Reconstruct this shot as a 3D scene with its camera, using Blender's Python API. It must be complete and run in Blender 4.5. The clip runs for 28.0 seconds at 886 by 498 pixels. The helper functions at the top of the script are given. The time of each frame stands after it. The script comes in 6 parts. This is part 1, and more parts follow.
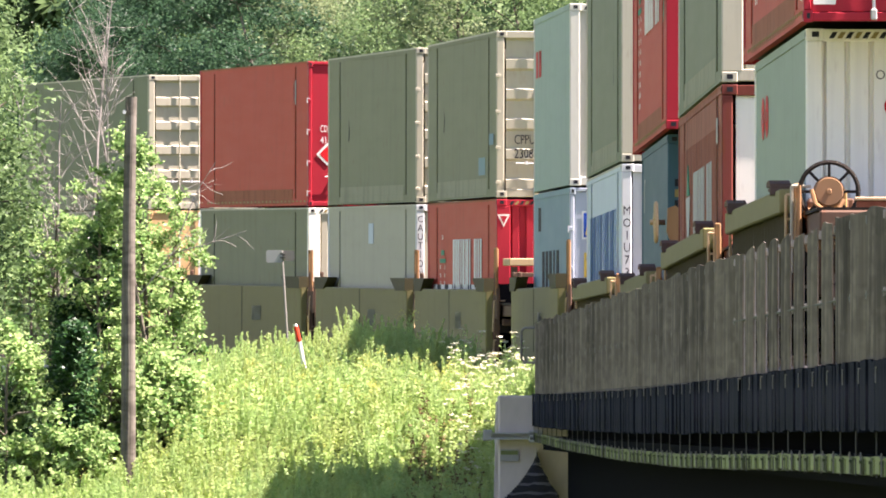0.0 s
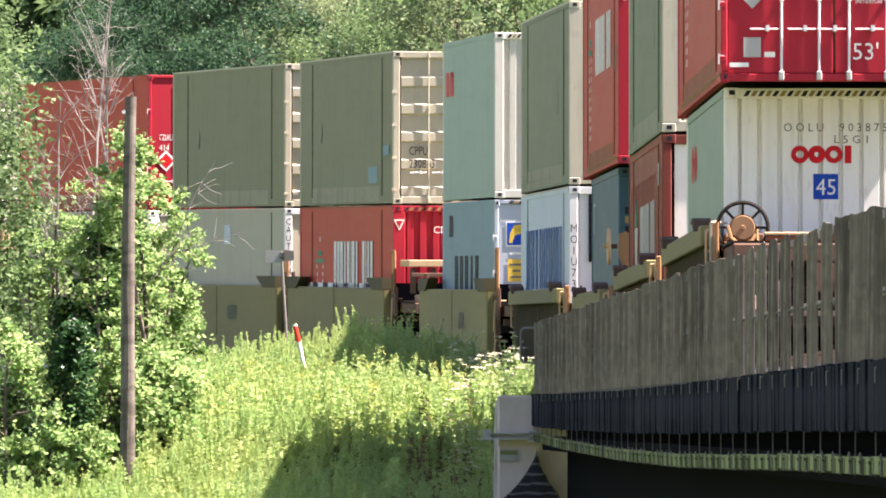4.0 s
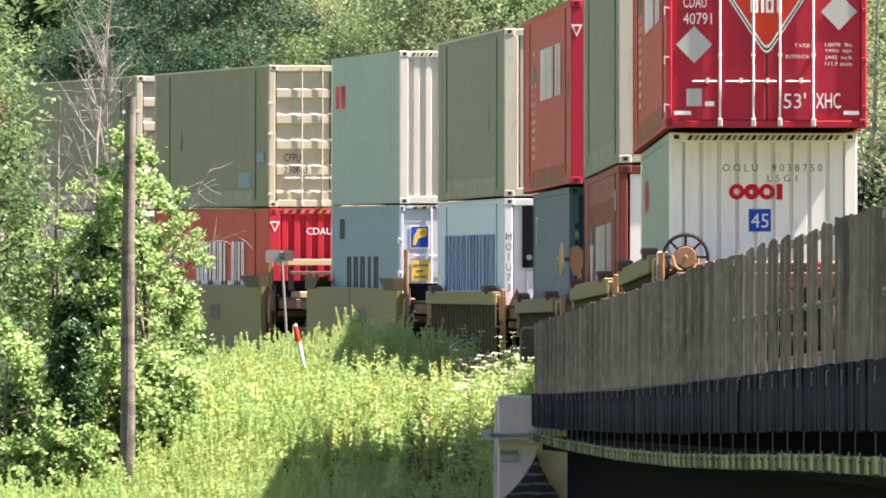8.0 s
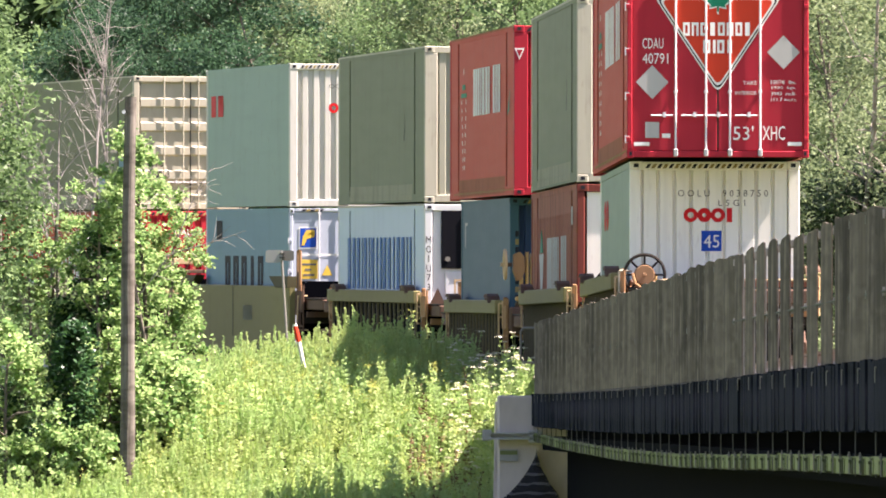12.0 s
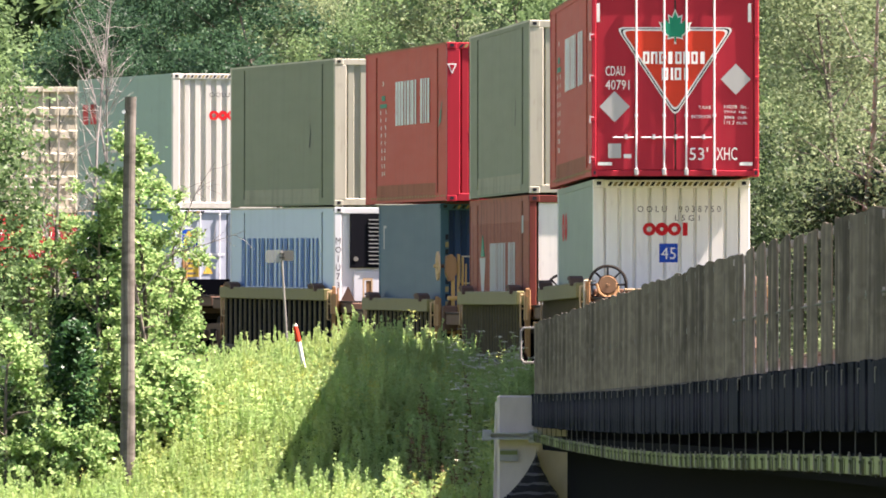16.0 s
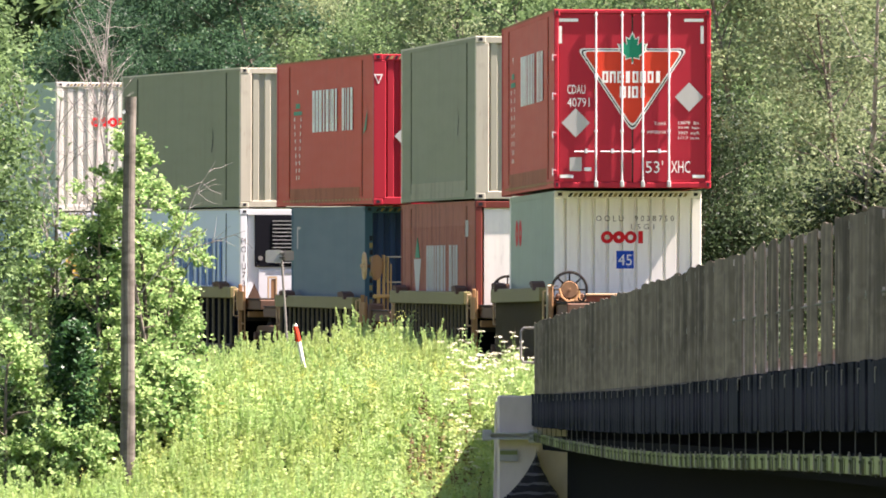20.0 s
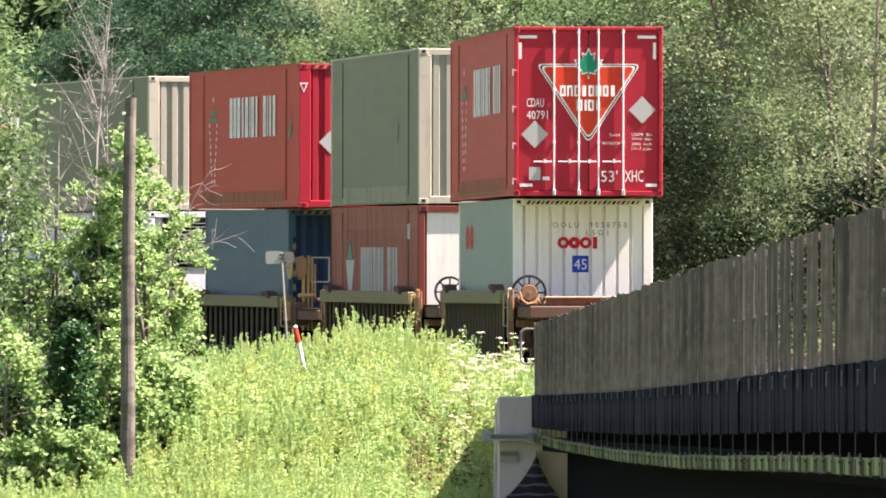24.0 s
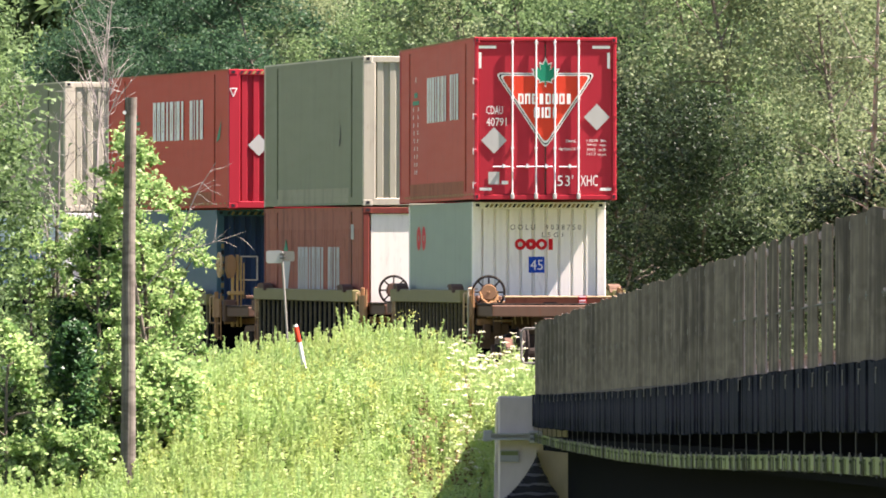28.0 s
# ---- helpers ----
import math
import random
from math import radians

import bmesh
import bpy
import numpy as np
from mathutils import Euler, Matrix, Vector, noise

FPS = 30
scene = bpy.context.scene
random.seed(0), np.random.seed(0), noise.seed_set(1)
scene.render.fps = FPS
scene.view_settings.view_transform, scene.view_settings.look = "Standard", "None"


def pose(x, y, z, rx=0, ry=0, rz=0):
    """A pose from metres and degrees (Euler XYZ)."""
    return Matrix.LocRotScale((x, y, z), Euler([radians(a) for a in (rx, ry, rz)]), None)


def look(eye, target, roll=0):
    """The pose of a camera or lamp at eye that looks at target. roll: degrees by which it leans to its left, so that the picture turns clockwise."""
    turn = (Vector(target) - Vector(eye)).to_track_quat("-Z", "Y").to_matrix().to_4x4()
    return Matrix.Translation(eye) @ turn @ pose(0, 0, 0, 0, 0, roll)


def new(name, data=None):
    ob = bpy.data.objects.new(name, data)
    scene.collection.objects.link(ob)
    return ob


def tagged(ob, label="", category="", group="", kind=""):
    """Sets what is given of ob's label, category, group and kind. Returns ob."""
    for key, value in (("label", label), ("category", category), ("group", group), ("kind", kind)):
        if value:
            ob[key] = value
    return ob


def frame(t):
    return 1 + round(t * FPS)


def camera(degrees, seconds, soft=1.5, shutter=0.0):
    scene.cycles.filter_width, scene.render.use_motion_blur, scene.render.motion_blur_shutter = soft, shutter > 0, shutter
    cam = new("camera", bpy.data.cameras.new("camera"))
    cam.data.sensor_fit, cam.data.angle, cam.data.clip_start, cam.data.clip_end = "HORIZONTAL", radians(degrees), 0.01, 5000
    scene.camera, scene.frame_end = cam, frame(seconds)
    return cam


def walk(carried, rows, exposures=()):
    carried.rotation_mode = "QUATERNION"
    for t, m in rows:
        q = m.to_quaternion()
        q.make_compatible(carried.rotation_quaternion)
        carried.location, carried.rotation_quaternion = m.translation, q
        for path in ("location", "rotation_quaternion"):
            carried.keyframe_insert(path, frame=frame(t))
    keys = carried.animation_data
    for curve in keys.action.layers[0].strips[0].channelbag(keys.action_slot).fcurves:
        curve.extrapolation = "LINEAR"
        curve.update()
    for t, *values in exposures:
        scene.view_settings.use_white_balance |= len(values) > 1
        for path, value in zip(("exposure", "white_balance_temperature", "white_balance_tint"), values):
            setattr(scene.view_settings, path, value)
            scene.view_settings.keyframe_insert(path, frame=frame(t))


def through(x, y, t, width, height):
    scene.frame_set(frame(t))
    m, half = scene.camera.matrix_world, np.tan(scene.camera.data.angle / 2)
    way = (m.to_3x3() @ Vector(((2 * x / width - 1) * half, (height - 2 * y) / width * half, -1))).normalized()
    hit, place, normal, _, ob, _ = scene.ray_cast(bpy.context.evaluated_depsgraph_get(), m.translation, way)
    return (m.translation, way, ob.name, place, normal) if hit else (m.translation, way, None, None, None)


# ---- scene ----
# The world: x to the right, y away along the line of sight, z up; the eye is 2 m above the low ground.
EYE = (0.0, 0.0, 2.0)
cam = camera(3.6008, 28.0, soft=1.8)


def aim(dx, dy):
    """The camera's pose, shaken by small angles given in 1/24939 rad to the right and down."""
    return look(EYE, (-dx / 24.939, 1000.0, 2.0 + (259.0 + dy) / 24.939))


walk(cam, [(0.0, aim(1, 0)), (1.0, aim(0, 0)), (5.0, aim(0, 0)), (21.0, aim(0, 0)), (21.5, aim(1, 1)), (22.5, aim(2, 5)),
           (23.5, aim(4, 10)), (24.0, aim(0, 2)), (24.5, aim(3, 5)), (25.0, aim(1, 3)), (25.5, aim(1, 3)), (26.0, aim(0, 3)),
           (26.5, aim(-1, 1)), (27.0, aim(1, 3)), (27.5, aim(1, 1)), (28.0, aim(1, 1))],
     exposures=((0.0, 2.71, 6750, 30), (6.0, 2.67, 6750, 30), (12.0, 2.62, 6750, 30), (20.0, 2.54, 6750, 30), (28.0, 2.51, 6750, 30)))

# ---- light ----
SUN_EL, SUN_AZ = 57.0, 86.0      # degrees: height, and turn from behind the camera to the right
world = bpy.data.worlds.new("sky")
scene.world = world
world.use_nodes = True
wn = world.node_tree
sky = wn.nodes.new("ShaderNodeTexSky")
sky.sky_type, sky.sun_disc = "NISHITA", False
sky.sun_elevation, sky.sun_rotation = radians(SUN_EL), radians(180 - SUN_AZ)
wn.links.new(sky.outputs["Color"], wn.nodes["Background"].inputs["Color"])
wn.nodes["Background"].inputs["Strength"].default_value = 0.05
sun_data = bpy.data.lights.new("sun", "SUN")
sun_data.energy, sun_data.angle, sun_data.color = 5.0, radians(0.55), (1.0, 0.955, 0.87)
sun = new("sun", sun_data)
SUN_DIR = Vector((math.cos(radians(SUN_EL)) * math.sin(radians(SUN_AZ)), -math.cos(radians(SUN_EL)) * math.cos(radians(SUN_AZ)),
                  math.sin(radians(SUN_EL))))
sun.matrix_world = look(Vector((0, 200, 0)) + SUN_DIR * 100, (0, 200, 0))


# ---- materials ----
def rgb(code):
    c = [int(code[i:i + 2], 16) / 255 for i in (0, 2, 4)]
    return tuple(v / 12.92 if v <= 0.04045 else ((v + 0.055) / 1.055) ** 2.4 for v in c)


class Nodes:
    """A short way to write node trees."""

    def __init__(self, name):
        self.m = bpy.data.materials.new(name)
        self.m.use_nodes = True
        self.t = self.m.node_tree
        self.bsdf = self.t.nodes["Principled BSDF"]

    def add(self, kind, **inputs):
        n = self.t.nodes.new(kind)
        for key, value in inputs.items():
            self.set(n, key.replace("_", " "), value)
        return n

    def set(self, n, key, value):
        if hasattr(value, "is_linked") or hasattr(value, "links"):
            self.t.links.new(value, n.inputs[key])
        else:
            n.inputs[key].default_value = value

    def coords(self, scale, fixed=False):
        if fixed:
            place = self.t.nodes.new("ShaderNodeNewGeometry").outputs["Position"]
        else:
            place = self.t.nodes.new("ShaderNodeTexCoord").outputs["Object"]
        mp = self.add("ShaderNodeMapping", Vector=place, Scale=scale)
        return mp.outputs["Vector"]

    def noise(self, scale, size=1.0, detail=4.0, fixed=False):
        n = self.add("ShaderNodeTexNoise", Vector=self.coords(scale, fixed), Scale=size, Detail=detail)
        return n.outputs["Fac"]

    def ramp(self, fac, lo, hi, a=0.0, b=1.0):
        n = self.add("ShaderNodeMapRange", Value=fac)
        for i, v in enumerate((lo, hi, a, b)):
            n.inputs[i + 1].default_value = v
        return n.outputs[0]

    def mix(self, fac, a, b):
        n = self.t.nodes.new("ShaderNodeMix")
        n.data_type = "RGBA"
        for i, v in ((0, fac), (6, a), (7, b)):
            if hasattr(v, "links"):
                self.t.links.new(v, n.inputs[i])
            else:
                n.inputs[i].default_value = v if i == 0 else (*v, 1) if len(v) == 3 else v
        return n.outputs[2]

    def bump(self, height, strength, distance=0.01):
        n = self.add("ShaderNodeBump", Height=height, Strength=strength, Distance=distance)
        self.t.links.new(n.outputs["Normal"], self.bsdf.inputs["Normal"])

    def done(self, color, rough, metal=0.0, gloss=0.5):
        self.set(self.bsdf, "Specular IOR Level", gloss)
        self.set(self.bsdf, "Base Color", color if hasattr(color, "links") else (*color, 1))
        self.set(self.bsdf, "Roughness", rough)
        self.set(self.bsdf, "Metallic", metal)
        return self.m


def scaled(c, k):
    return tuple(min(1.0, v * k) for v in c)


def paint(name, code, rough=0.45, dirt=0.35, rust=0.0, streak=0.12):
    """Weathered paint on steel: faint mottling, vertical streaks, grime and specks of rust."""
    n = Nodes(name)
    c = rgb(code)
    big = n.noise((0.7, 0.2, 0.7), 1.3, 2)
    col = n.mix(n.ramp(big, 0.3, 0.7), scaled(c, 0.98), scaled(c, 1.02))
    runs = n.noise((5.0, 1.1, 0.22), 1.6, 4)
    col = n.mix(n.ramp(runs, 0.5, 0.75, 0, streak * 1.3), col, scaled(c, 0.55))
    fade = n.noise((2.2, 0.5, 0.15), 1.0, 3)
    col = n.mix(n.ramp(fade, 0.55, 0.8, 0, streak * 0.4), col, tuple(min(1, v * 1.05 + 0.03) for v in c))
    grime = n.noise((3.0, 0.2, 2.0), 2.0, 4)
    col = n.mix(n.ramp(grime, 0.58, 0.85, 0, dirt * 0.35), col, (0.09, 0.075, 0.055))
    if rust:
        spots = n.noise((6.0, 1.0, 1.2), 2.2, 8)
        col = n.mix(n.ramp(spots, 0.62 - rust * 0.15, 0.72, 0, rust), col, (0.14, 0.045, 0.018))
    n.bump(n.noise((1, 0.2, 1), 5.0, 2), 0.02, 0.001)
    return n.done(col, n.ramp(grime, 0.3, 0.8, rough, min(1, rough + 0.05)), gloss=0.04)


def timber(name, code, dark, rough=0.85, along="z", blotch=0.0):
    """Weathered wood with grain along one axis and a tone of its own for each piece."""
    n = Nodes(name)
    s = {"z": (26, 2.2, 1.0), "y": (26, 1.2, 26), "x": (1.2, 26, 26)}[along]
    grain = n.noise(s, 1.0, 8)
    info = n.t.nodes.new("ShaderNodeObjectInfo")
    col = n.mix(n.ramp(grain, 0.36, 0.64), rgb(dark), rgb(code))
    stain = n.noise((1.6, 0.5, 2.4), 1.6, 8, blotch > 0)
    col = n.mix(n.ramp(stain, 0.42, 0.66, 0, 0.75), col, rgb(dark))
    col = n.mix(n.ramp(info.outputs["Random"], 0, 1, 0, 0.45), col, scaled(rgb(code), 1.25))
    if blotch:
        spot = n.noise((3.0, 0.45, 5.0), 1.4, 8, True)
        col = n.mix(n.ramp(spot, 0.46, 0.62, 0, blotch), col, scaled(rgb(dark), 0.7))
        pale = n.noise((3.0, 0.5, 8.0), 1.0, 8, True)
        col = n.mix(n.ramp(pale, 0.56, 0.7, 0, blotch * 0.8), col, scaled(rgb(code), 1.3))
    n.bump(grain, 0.5, 0.01)
    return n.done(col, rough, gloss=0.03)


def leafy(name, lo, hi, through=0.35, rough=0.5, sere=0.0, glow=(1.0, 1.0, 1.0), gloss=0.15):
    """Foliage: each leaf has its own tone and lets some light through, yellower than it throws back."""
    n = Nodes(name)
    geo = n.t.nodes.new("ShaderNodeNewGeometry")
    col = n.mix(geo.outputs["Random Per Island"], rgb(lo), rgb(hi))
    patch = n.noise((0.5, 0.5, 0.5), 1.0, 3)
    col = n.mix(n.ramp(patch, 0.35, 0.7, 0, 0.5), col, scaled(rgb(lo), 0.8))
    if sere:
        dry = n.noise((0.9, 0.9, 0.6), 1.0, 3)
        col = n.mix(n.ramp(dry, 0.42, 0.64, 0, sere), col, rgb("b8b367"))
    n.done(col, rough, gloss=gloss)
    tint = n.t.nodes.new("ShaderNodeMix")
    tint.data_type, tint.blend_type = "RGBA", "MULTIPLY"
    tint.inputs[0].default_value = 1.0
    n.t.links.new(col, tint.inputs[6])
    tint.inputs[7].default_value = (*glow, 1)
    tr = n.add("ShaderNodeBsdfTranslucent", Color=tint.outputs[2])
    ms = n.add("ShaderNodeMixShader", Fac=through)
    n.t.links.new(n.bsdf.outputs[0], ms.inputs[1])
    n.t.links.new(tr.outputs[0], ms.inputs[2])
    n.t.links.new(ms.outputs[0], n.t.nodes["Material Output"].inputs["Surface"])
    return n.m


def concrete(name, code):
    n = Nodes(name)
    c = rgb(code)
    a = n.noise((1.2, 1.2, 0.6), 1.5, 8)
    col = n.mix(n.ramp(a, 0.3, 0.7), scaled(c, 0.75), scaled(c, 1.12))
    runs = n.noise((4, 4, 0.3), 1.5, 5)
    col = n.mix(n.ramp(runs, 0.55, 0.8, 0, 0.5), col, scaled(c, 0.45))
    n.bump(n.noise((1, 1, 1), 30.0, 8), 0.4, 0.008)
    return n.done(col, 0.9, gloss=0.15)


def earth(name):
    n = Nodes(name)
    a = n.noise((0.35, 0.35, 0.35), 1.0, 6)
    b = n.noise((1, 1, 1), 6.0, 8)
    col = n.mix(n.ramp(b, 0.3, 0.7), (0.035, 0.055, 0.016), (0.10, 0.14, 0.035))
    col = n.mix(n.ramp(a, 0.5, 0.75, 0, 0.6), col, (0.085, 0.068, 0.04))
    n.bump(b, 0.8, 0.08)
    return n.done(col, 0.95, gloss=0.05)


M = {
    "red": paint("faded_red_paint", "b03c29", 0.5, 0.2, 0.2, 0.16),
    "red_bright": paint("bright_red_paint", "9c2c35", 0.4, 0.2, 0.12),
    "brown_red": paint("rusty_red_paint", "925543", 0.6, 0.4, 0.5, 0.9),
    "green": paint("grey_green_paint", "6a7159", 0.5, 0.25, 0.14, 0.18),
    "green_dark": paint("dark_olive_grey_paint", "74765d", 0.55, 0.3, 0.18, 0.2),
    "sage": paint("pale_sage_paint", "819180", 0.5, 0.25, 0.1),
    "grey_green": paint("blue_grey_paint", "869a8e", 0.5, 0.25, 0.12),
    "blue": paint("slate_blue_paint", "3d5a64", 0.5, 0.15, 0.1),
    "cosco": paint("dull_blue_paint", "68878f", 0.5, 0.25, 0.12),
    "navy": paint("dark_blue_paint", "2f4058", 0.5, 0.25),
    "white": paint("white_paint", "c6c8c6", 0.45, 0.15),
    "white_blue": paint("cool_white_paint", "abbac2", 0.45, 0.15),
    "cream": paint("cream_paint", "bfbcb0", 0.5, 0.3, 0.14, 0.25),
    "pale": paint("pale_grey_paint", "e2dfd1", 0.5, 0.35, 0.16, 0.2),
    "tan": paint("tan_paint", "a39e8b", 0.5, 0.3, 0.12),
    "orange_tan": paint("orange_tan_paint", "b8986c", 0.5, 0.2),
    "beige": paint("beige_paint", "9c9a88", 0.5, 0.3, 0.1),
    "olive": paint("olive_steel_paint", "77714c", 0.6, 0.4, 0.2),
    "olive_dark": paint("dark_olive_steel_paint", "4d4936", 0.65, 0.45, 0.2),
    "steel_brown": paint("rust_brown_steel", "5c493d", 0.7, 0.4, 0.35),
    "yellow_steel": paint("ochre_yellow_steel", "a98a58", 0.55, 0.35, 0.3),
    "black_steel": paint("sooty_black_steel", "2a2622", 0.7, 0.5),
    # near-black: the deep shade under the bridge is held in this colour
    "girder": paint("shade_black_steel", "07080c", 0.98, 0.0, 0.0, 0.0),
    "rod_dark": paint("dull_rod_steel", "55554f", 0.7, 0.4),
    "disc_tan": paint("ochre_brown_disc", "8c6d50", 0.6, 0.3, 0.3),
    "dash_tan": paint("faded_dash_paint", "8d7d52", 0.6, 0.4),
    "tan_steel": paint("tan_rusty_steel", "8f6d4c", 0.65, 0.4, 0.4),
    "post_tan": paint("dirty_cream_paint", "aea996", 0.55, 0.5, 0.22, 0.3),
    "door_grey": paint("pale_blue_grey_paint", "a4abb3", 0.45, 0.2),
    "rib": paint("worn_olive_brown_steel", "6d644c", 0.65, 0.4, 0.25),
    "seam": paint("dark_seam", "3b3d36", 0.7, 0.2),
    "white_mark": paint("white_marking", "d9d8d0", 0.5, 0.25),
    "black_mark": paint("black_marking", "2b2c30", 0.6, 0.1),
    "faint_mark": paint("faded_black_marking", "66645e", 0.6, 0.3),
    "red_mark": paint("red_marking", "c2282a", 0.5, 0.1),
    "blue_mark": paint("blue_marking", "3f6896", 0.5, 0.15),
    "deep_blue_mark": paint("deep_blue_marking", "20489c", 0.5, 0.05),
    "green_mark": paint("green_marking", "13795c", 0.5, 0.05),
    "orange_mark": paint("orange_red_marking", "c4402c", 0.5, 0.05),
    "yellow_mark": paint("yellow_marking", "cfae48", 0.5, 0.2),
    "grey_mark": paint("grey_placard", "a2a19b", 0.5, 0.2),
    "rod": paint("galvanised_rod", "c8c6c4", 0.4, 0.1),
    "galv": paint("galvanised_steel", "9b9c97", 0.5, 0.3),
    "pipe": paint("weathered_pipe", "77756e", 0.6, 0.3),
    # clamp pair: light on the faces as pale green, shaded faces as dark green
    "bracket": paint("pale_green_lit_tone", "737d52", 0.6, 0.6, 0.3),
    "bracket_dark": paint("dark_green_shade_tone", "4a513c", 0.7, 0.6, 0.3),
    "panel": timber("weathered_plywood", "776d60", "3c362f", blotch=0.3),
    "fascia": timber("creosoted_board", "252831", "0e1014", 0.95),
    "pole": timber("weathered_pole", "716c62", "332f29", blotch=0.45),
    "tie": timber("creosoted_tie", "4a4038", "28221d", 0.9, "x"),
    "concrete": concrete("pale_concrete", "bdb3a6"),
    "earth": earth("grassy_earth"),
    "stone": concrete("crushed_stone", "a29c92"),
    "rail_steel": paint("rail_steel", "6b5748", 0.4, 0.2),
    "pale_tan": paint("pale_tan_paint", "b69b76", 0.5, 0.3, 0.2),
    "scuff_red": paint("scuffed_red_brown_paint", "94573f", 0.65, 0.5, 0.35, 0.5),
    "scuff": paint("scuffed_grey_green_paint", "8b8a74", 0.65, 0.5, 0.2, 0.5),
    "maroon": paint("scuffed_maroon_paint", "6e3a33", 0.6, 0.5, 0.6, 0.6),
    "grille": paint("matt_black_grille", "15161a", 0.7, 0.1),
    "rubble_light": paint("grey_rubble", "5c5c5e", 0.9, 0.3),
    # shade under the wood's canopy is put into this leaf colour
    "leaf_under": leafy("shade_toned_leaf", "1a2a1b", "3e5032", 0.35),
    "rubble": paint("black_rubble", "2f2f31", 0.9, 0.2),
    "bark": timber("grey_bark", "6d665c", "3c362f"),
    "birch": timber("pale_bark", "a59d91", "5c554c"),
    "dead": timber("bleached_dead_wood", "8d8881", "625d58"),
    "leaf_forest": leafy("forest_leaf", "3f5636", "76905c", 0.5),
    "leaf_dark": leafy("dark_forest_leaf", "26402d", "436143", 0.5),
    "leaf_pale": leafy("pale_poplar_leaf", "57684a", "8c996e", 0.5),
    "leaf_bush": leafy("bright_bush_leaf", "507a3c", "b0c583", 0.46),
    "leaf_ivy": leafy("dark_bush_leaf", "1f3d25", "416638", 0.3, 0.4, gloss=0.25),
    "weed": leafy("meadow_leaf", "94b16b", "adc785", 0.6, sere=0.27, glow=(1.08, 1.04, 1.0), gloss=0.2),
    "weed_gold": leafy("yellow_flower", "a9ad55", "bfc474", 0.5),
    "umbel": leafy("white_flower", "c4bea0", "ece8d4", 0.3),
    "stem": leafy("brown_stem", "5b4a34", "8a7048", 0.1),
}


# sheen cut down as well, for the painted shade below the deck
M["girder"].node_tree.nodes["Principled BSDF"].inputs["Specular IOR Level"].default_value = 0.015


# ---- building blocks ----
def box(bm, x0, x1, y0, y1, z0, z1):
    v = [bm.verts.new((x, y, z)) for x in (x0, x1) for y in (y0, y1) for z in (z0, z1)]
    for f in ((0, 1, 3, 2), (4, 6, 7, 5), (0, 4, 5, 1), (2, 3, 7, 6), (0, 2, 6, 4), (1, 5, 7, 3)):
        bm.faces.new([v[i] for i in f])
    return v


def bevelled(bm, width=0.01):
    bmesh.ops.bevel(bm, geom=list(bm.edges), offset=width, segments=1, affect="EDGES")
    return bm


def tube(bm, a, b, r0, r1=None, seg=8, caps=True):
    a, b = Vector(a), Vector(b)
    r1 = r0 if r1 is None else r1
    q = (b - a).to_track_quat("Z", "Y")
    rings = []
    for c, r in ((a, r0), (b, r1)):
        rings.append([bm.verts.new(c + q @ Vector((r * math.cos(2 * math.pi * i / seg), r * math.sin(2 * math.pi * i / seg), 0)))
                      for i in range(seg)])
    for i in range(seg):
        j = (i + 1) % seg
        bm.faces.new((rings[0][i], rings[0][j], rings[1][j], rings[1][i]))
    if caps:
        bm.faces.new(rings[0][::-1])
        bm.faces.new(rings[1])


def prism(bm, outline, axis, lo, hi):
    """A closed outline in the two other axes, drawn out along one axis."""
    def at(p, h):
        return {"x": (h, p[0], p[1]), "y": (p[0], h, p[1]), "z": (p[0], p[1], h)}[axis]
    a = [bm.verts.new(at(p, lo)) for p in outline]
    b = [bm.verts.new(at(p, hi)) for p in outline]
    n = len(outline)
    bm.faces.new(a[::-1])
    bm.faces.new(b)
    for i in range(n):
        j = (i + 1) % n
        bm.faces.new((a[i], a[j], b[j], b[i]))


def mesh_of(bm, material, name):
    bmesh.ops.recalc_face_normals(bm, faces=bm.faces)
    me = bpy.data.meshes.new(name)
    bm.to_mesh(me)
    bm.free()
    me.materials.append(M[material])
    return me


def part(name, bm, material, parent, label=""):
    me = bm if isinstance(bm, bpy.types.Mesh) else mesh_of(bm, material, name)
    ob = new(name, me)
    ob.parent = parent
    return tagged(ob, label)


def boxes(name, material, parent, *sizes, label="", bevel=0.0):
    """One mesh part of one or more boxes."""
    bm = bmesh.new()
    for s in sizes:
        box(bm, *s)
    if bevel:
        bevelled(bm, bevel)
    return part(name, bm, material, parent, label)


def thing(name, label, category, group="", kind=""):
    return tagged(new(name), label, category, group, kind)


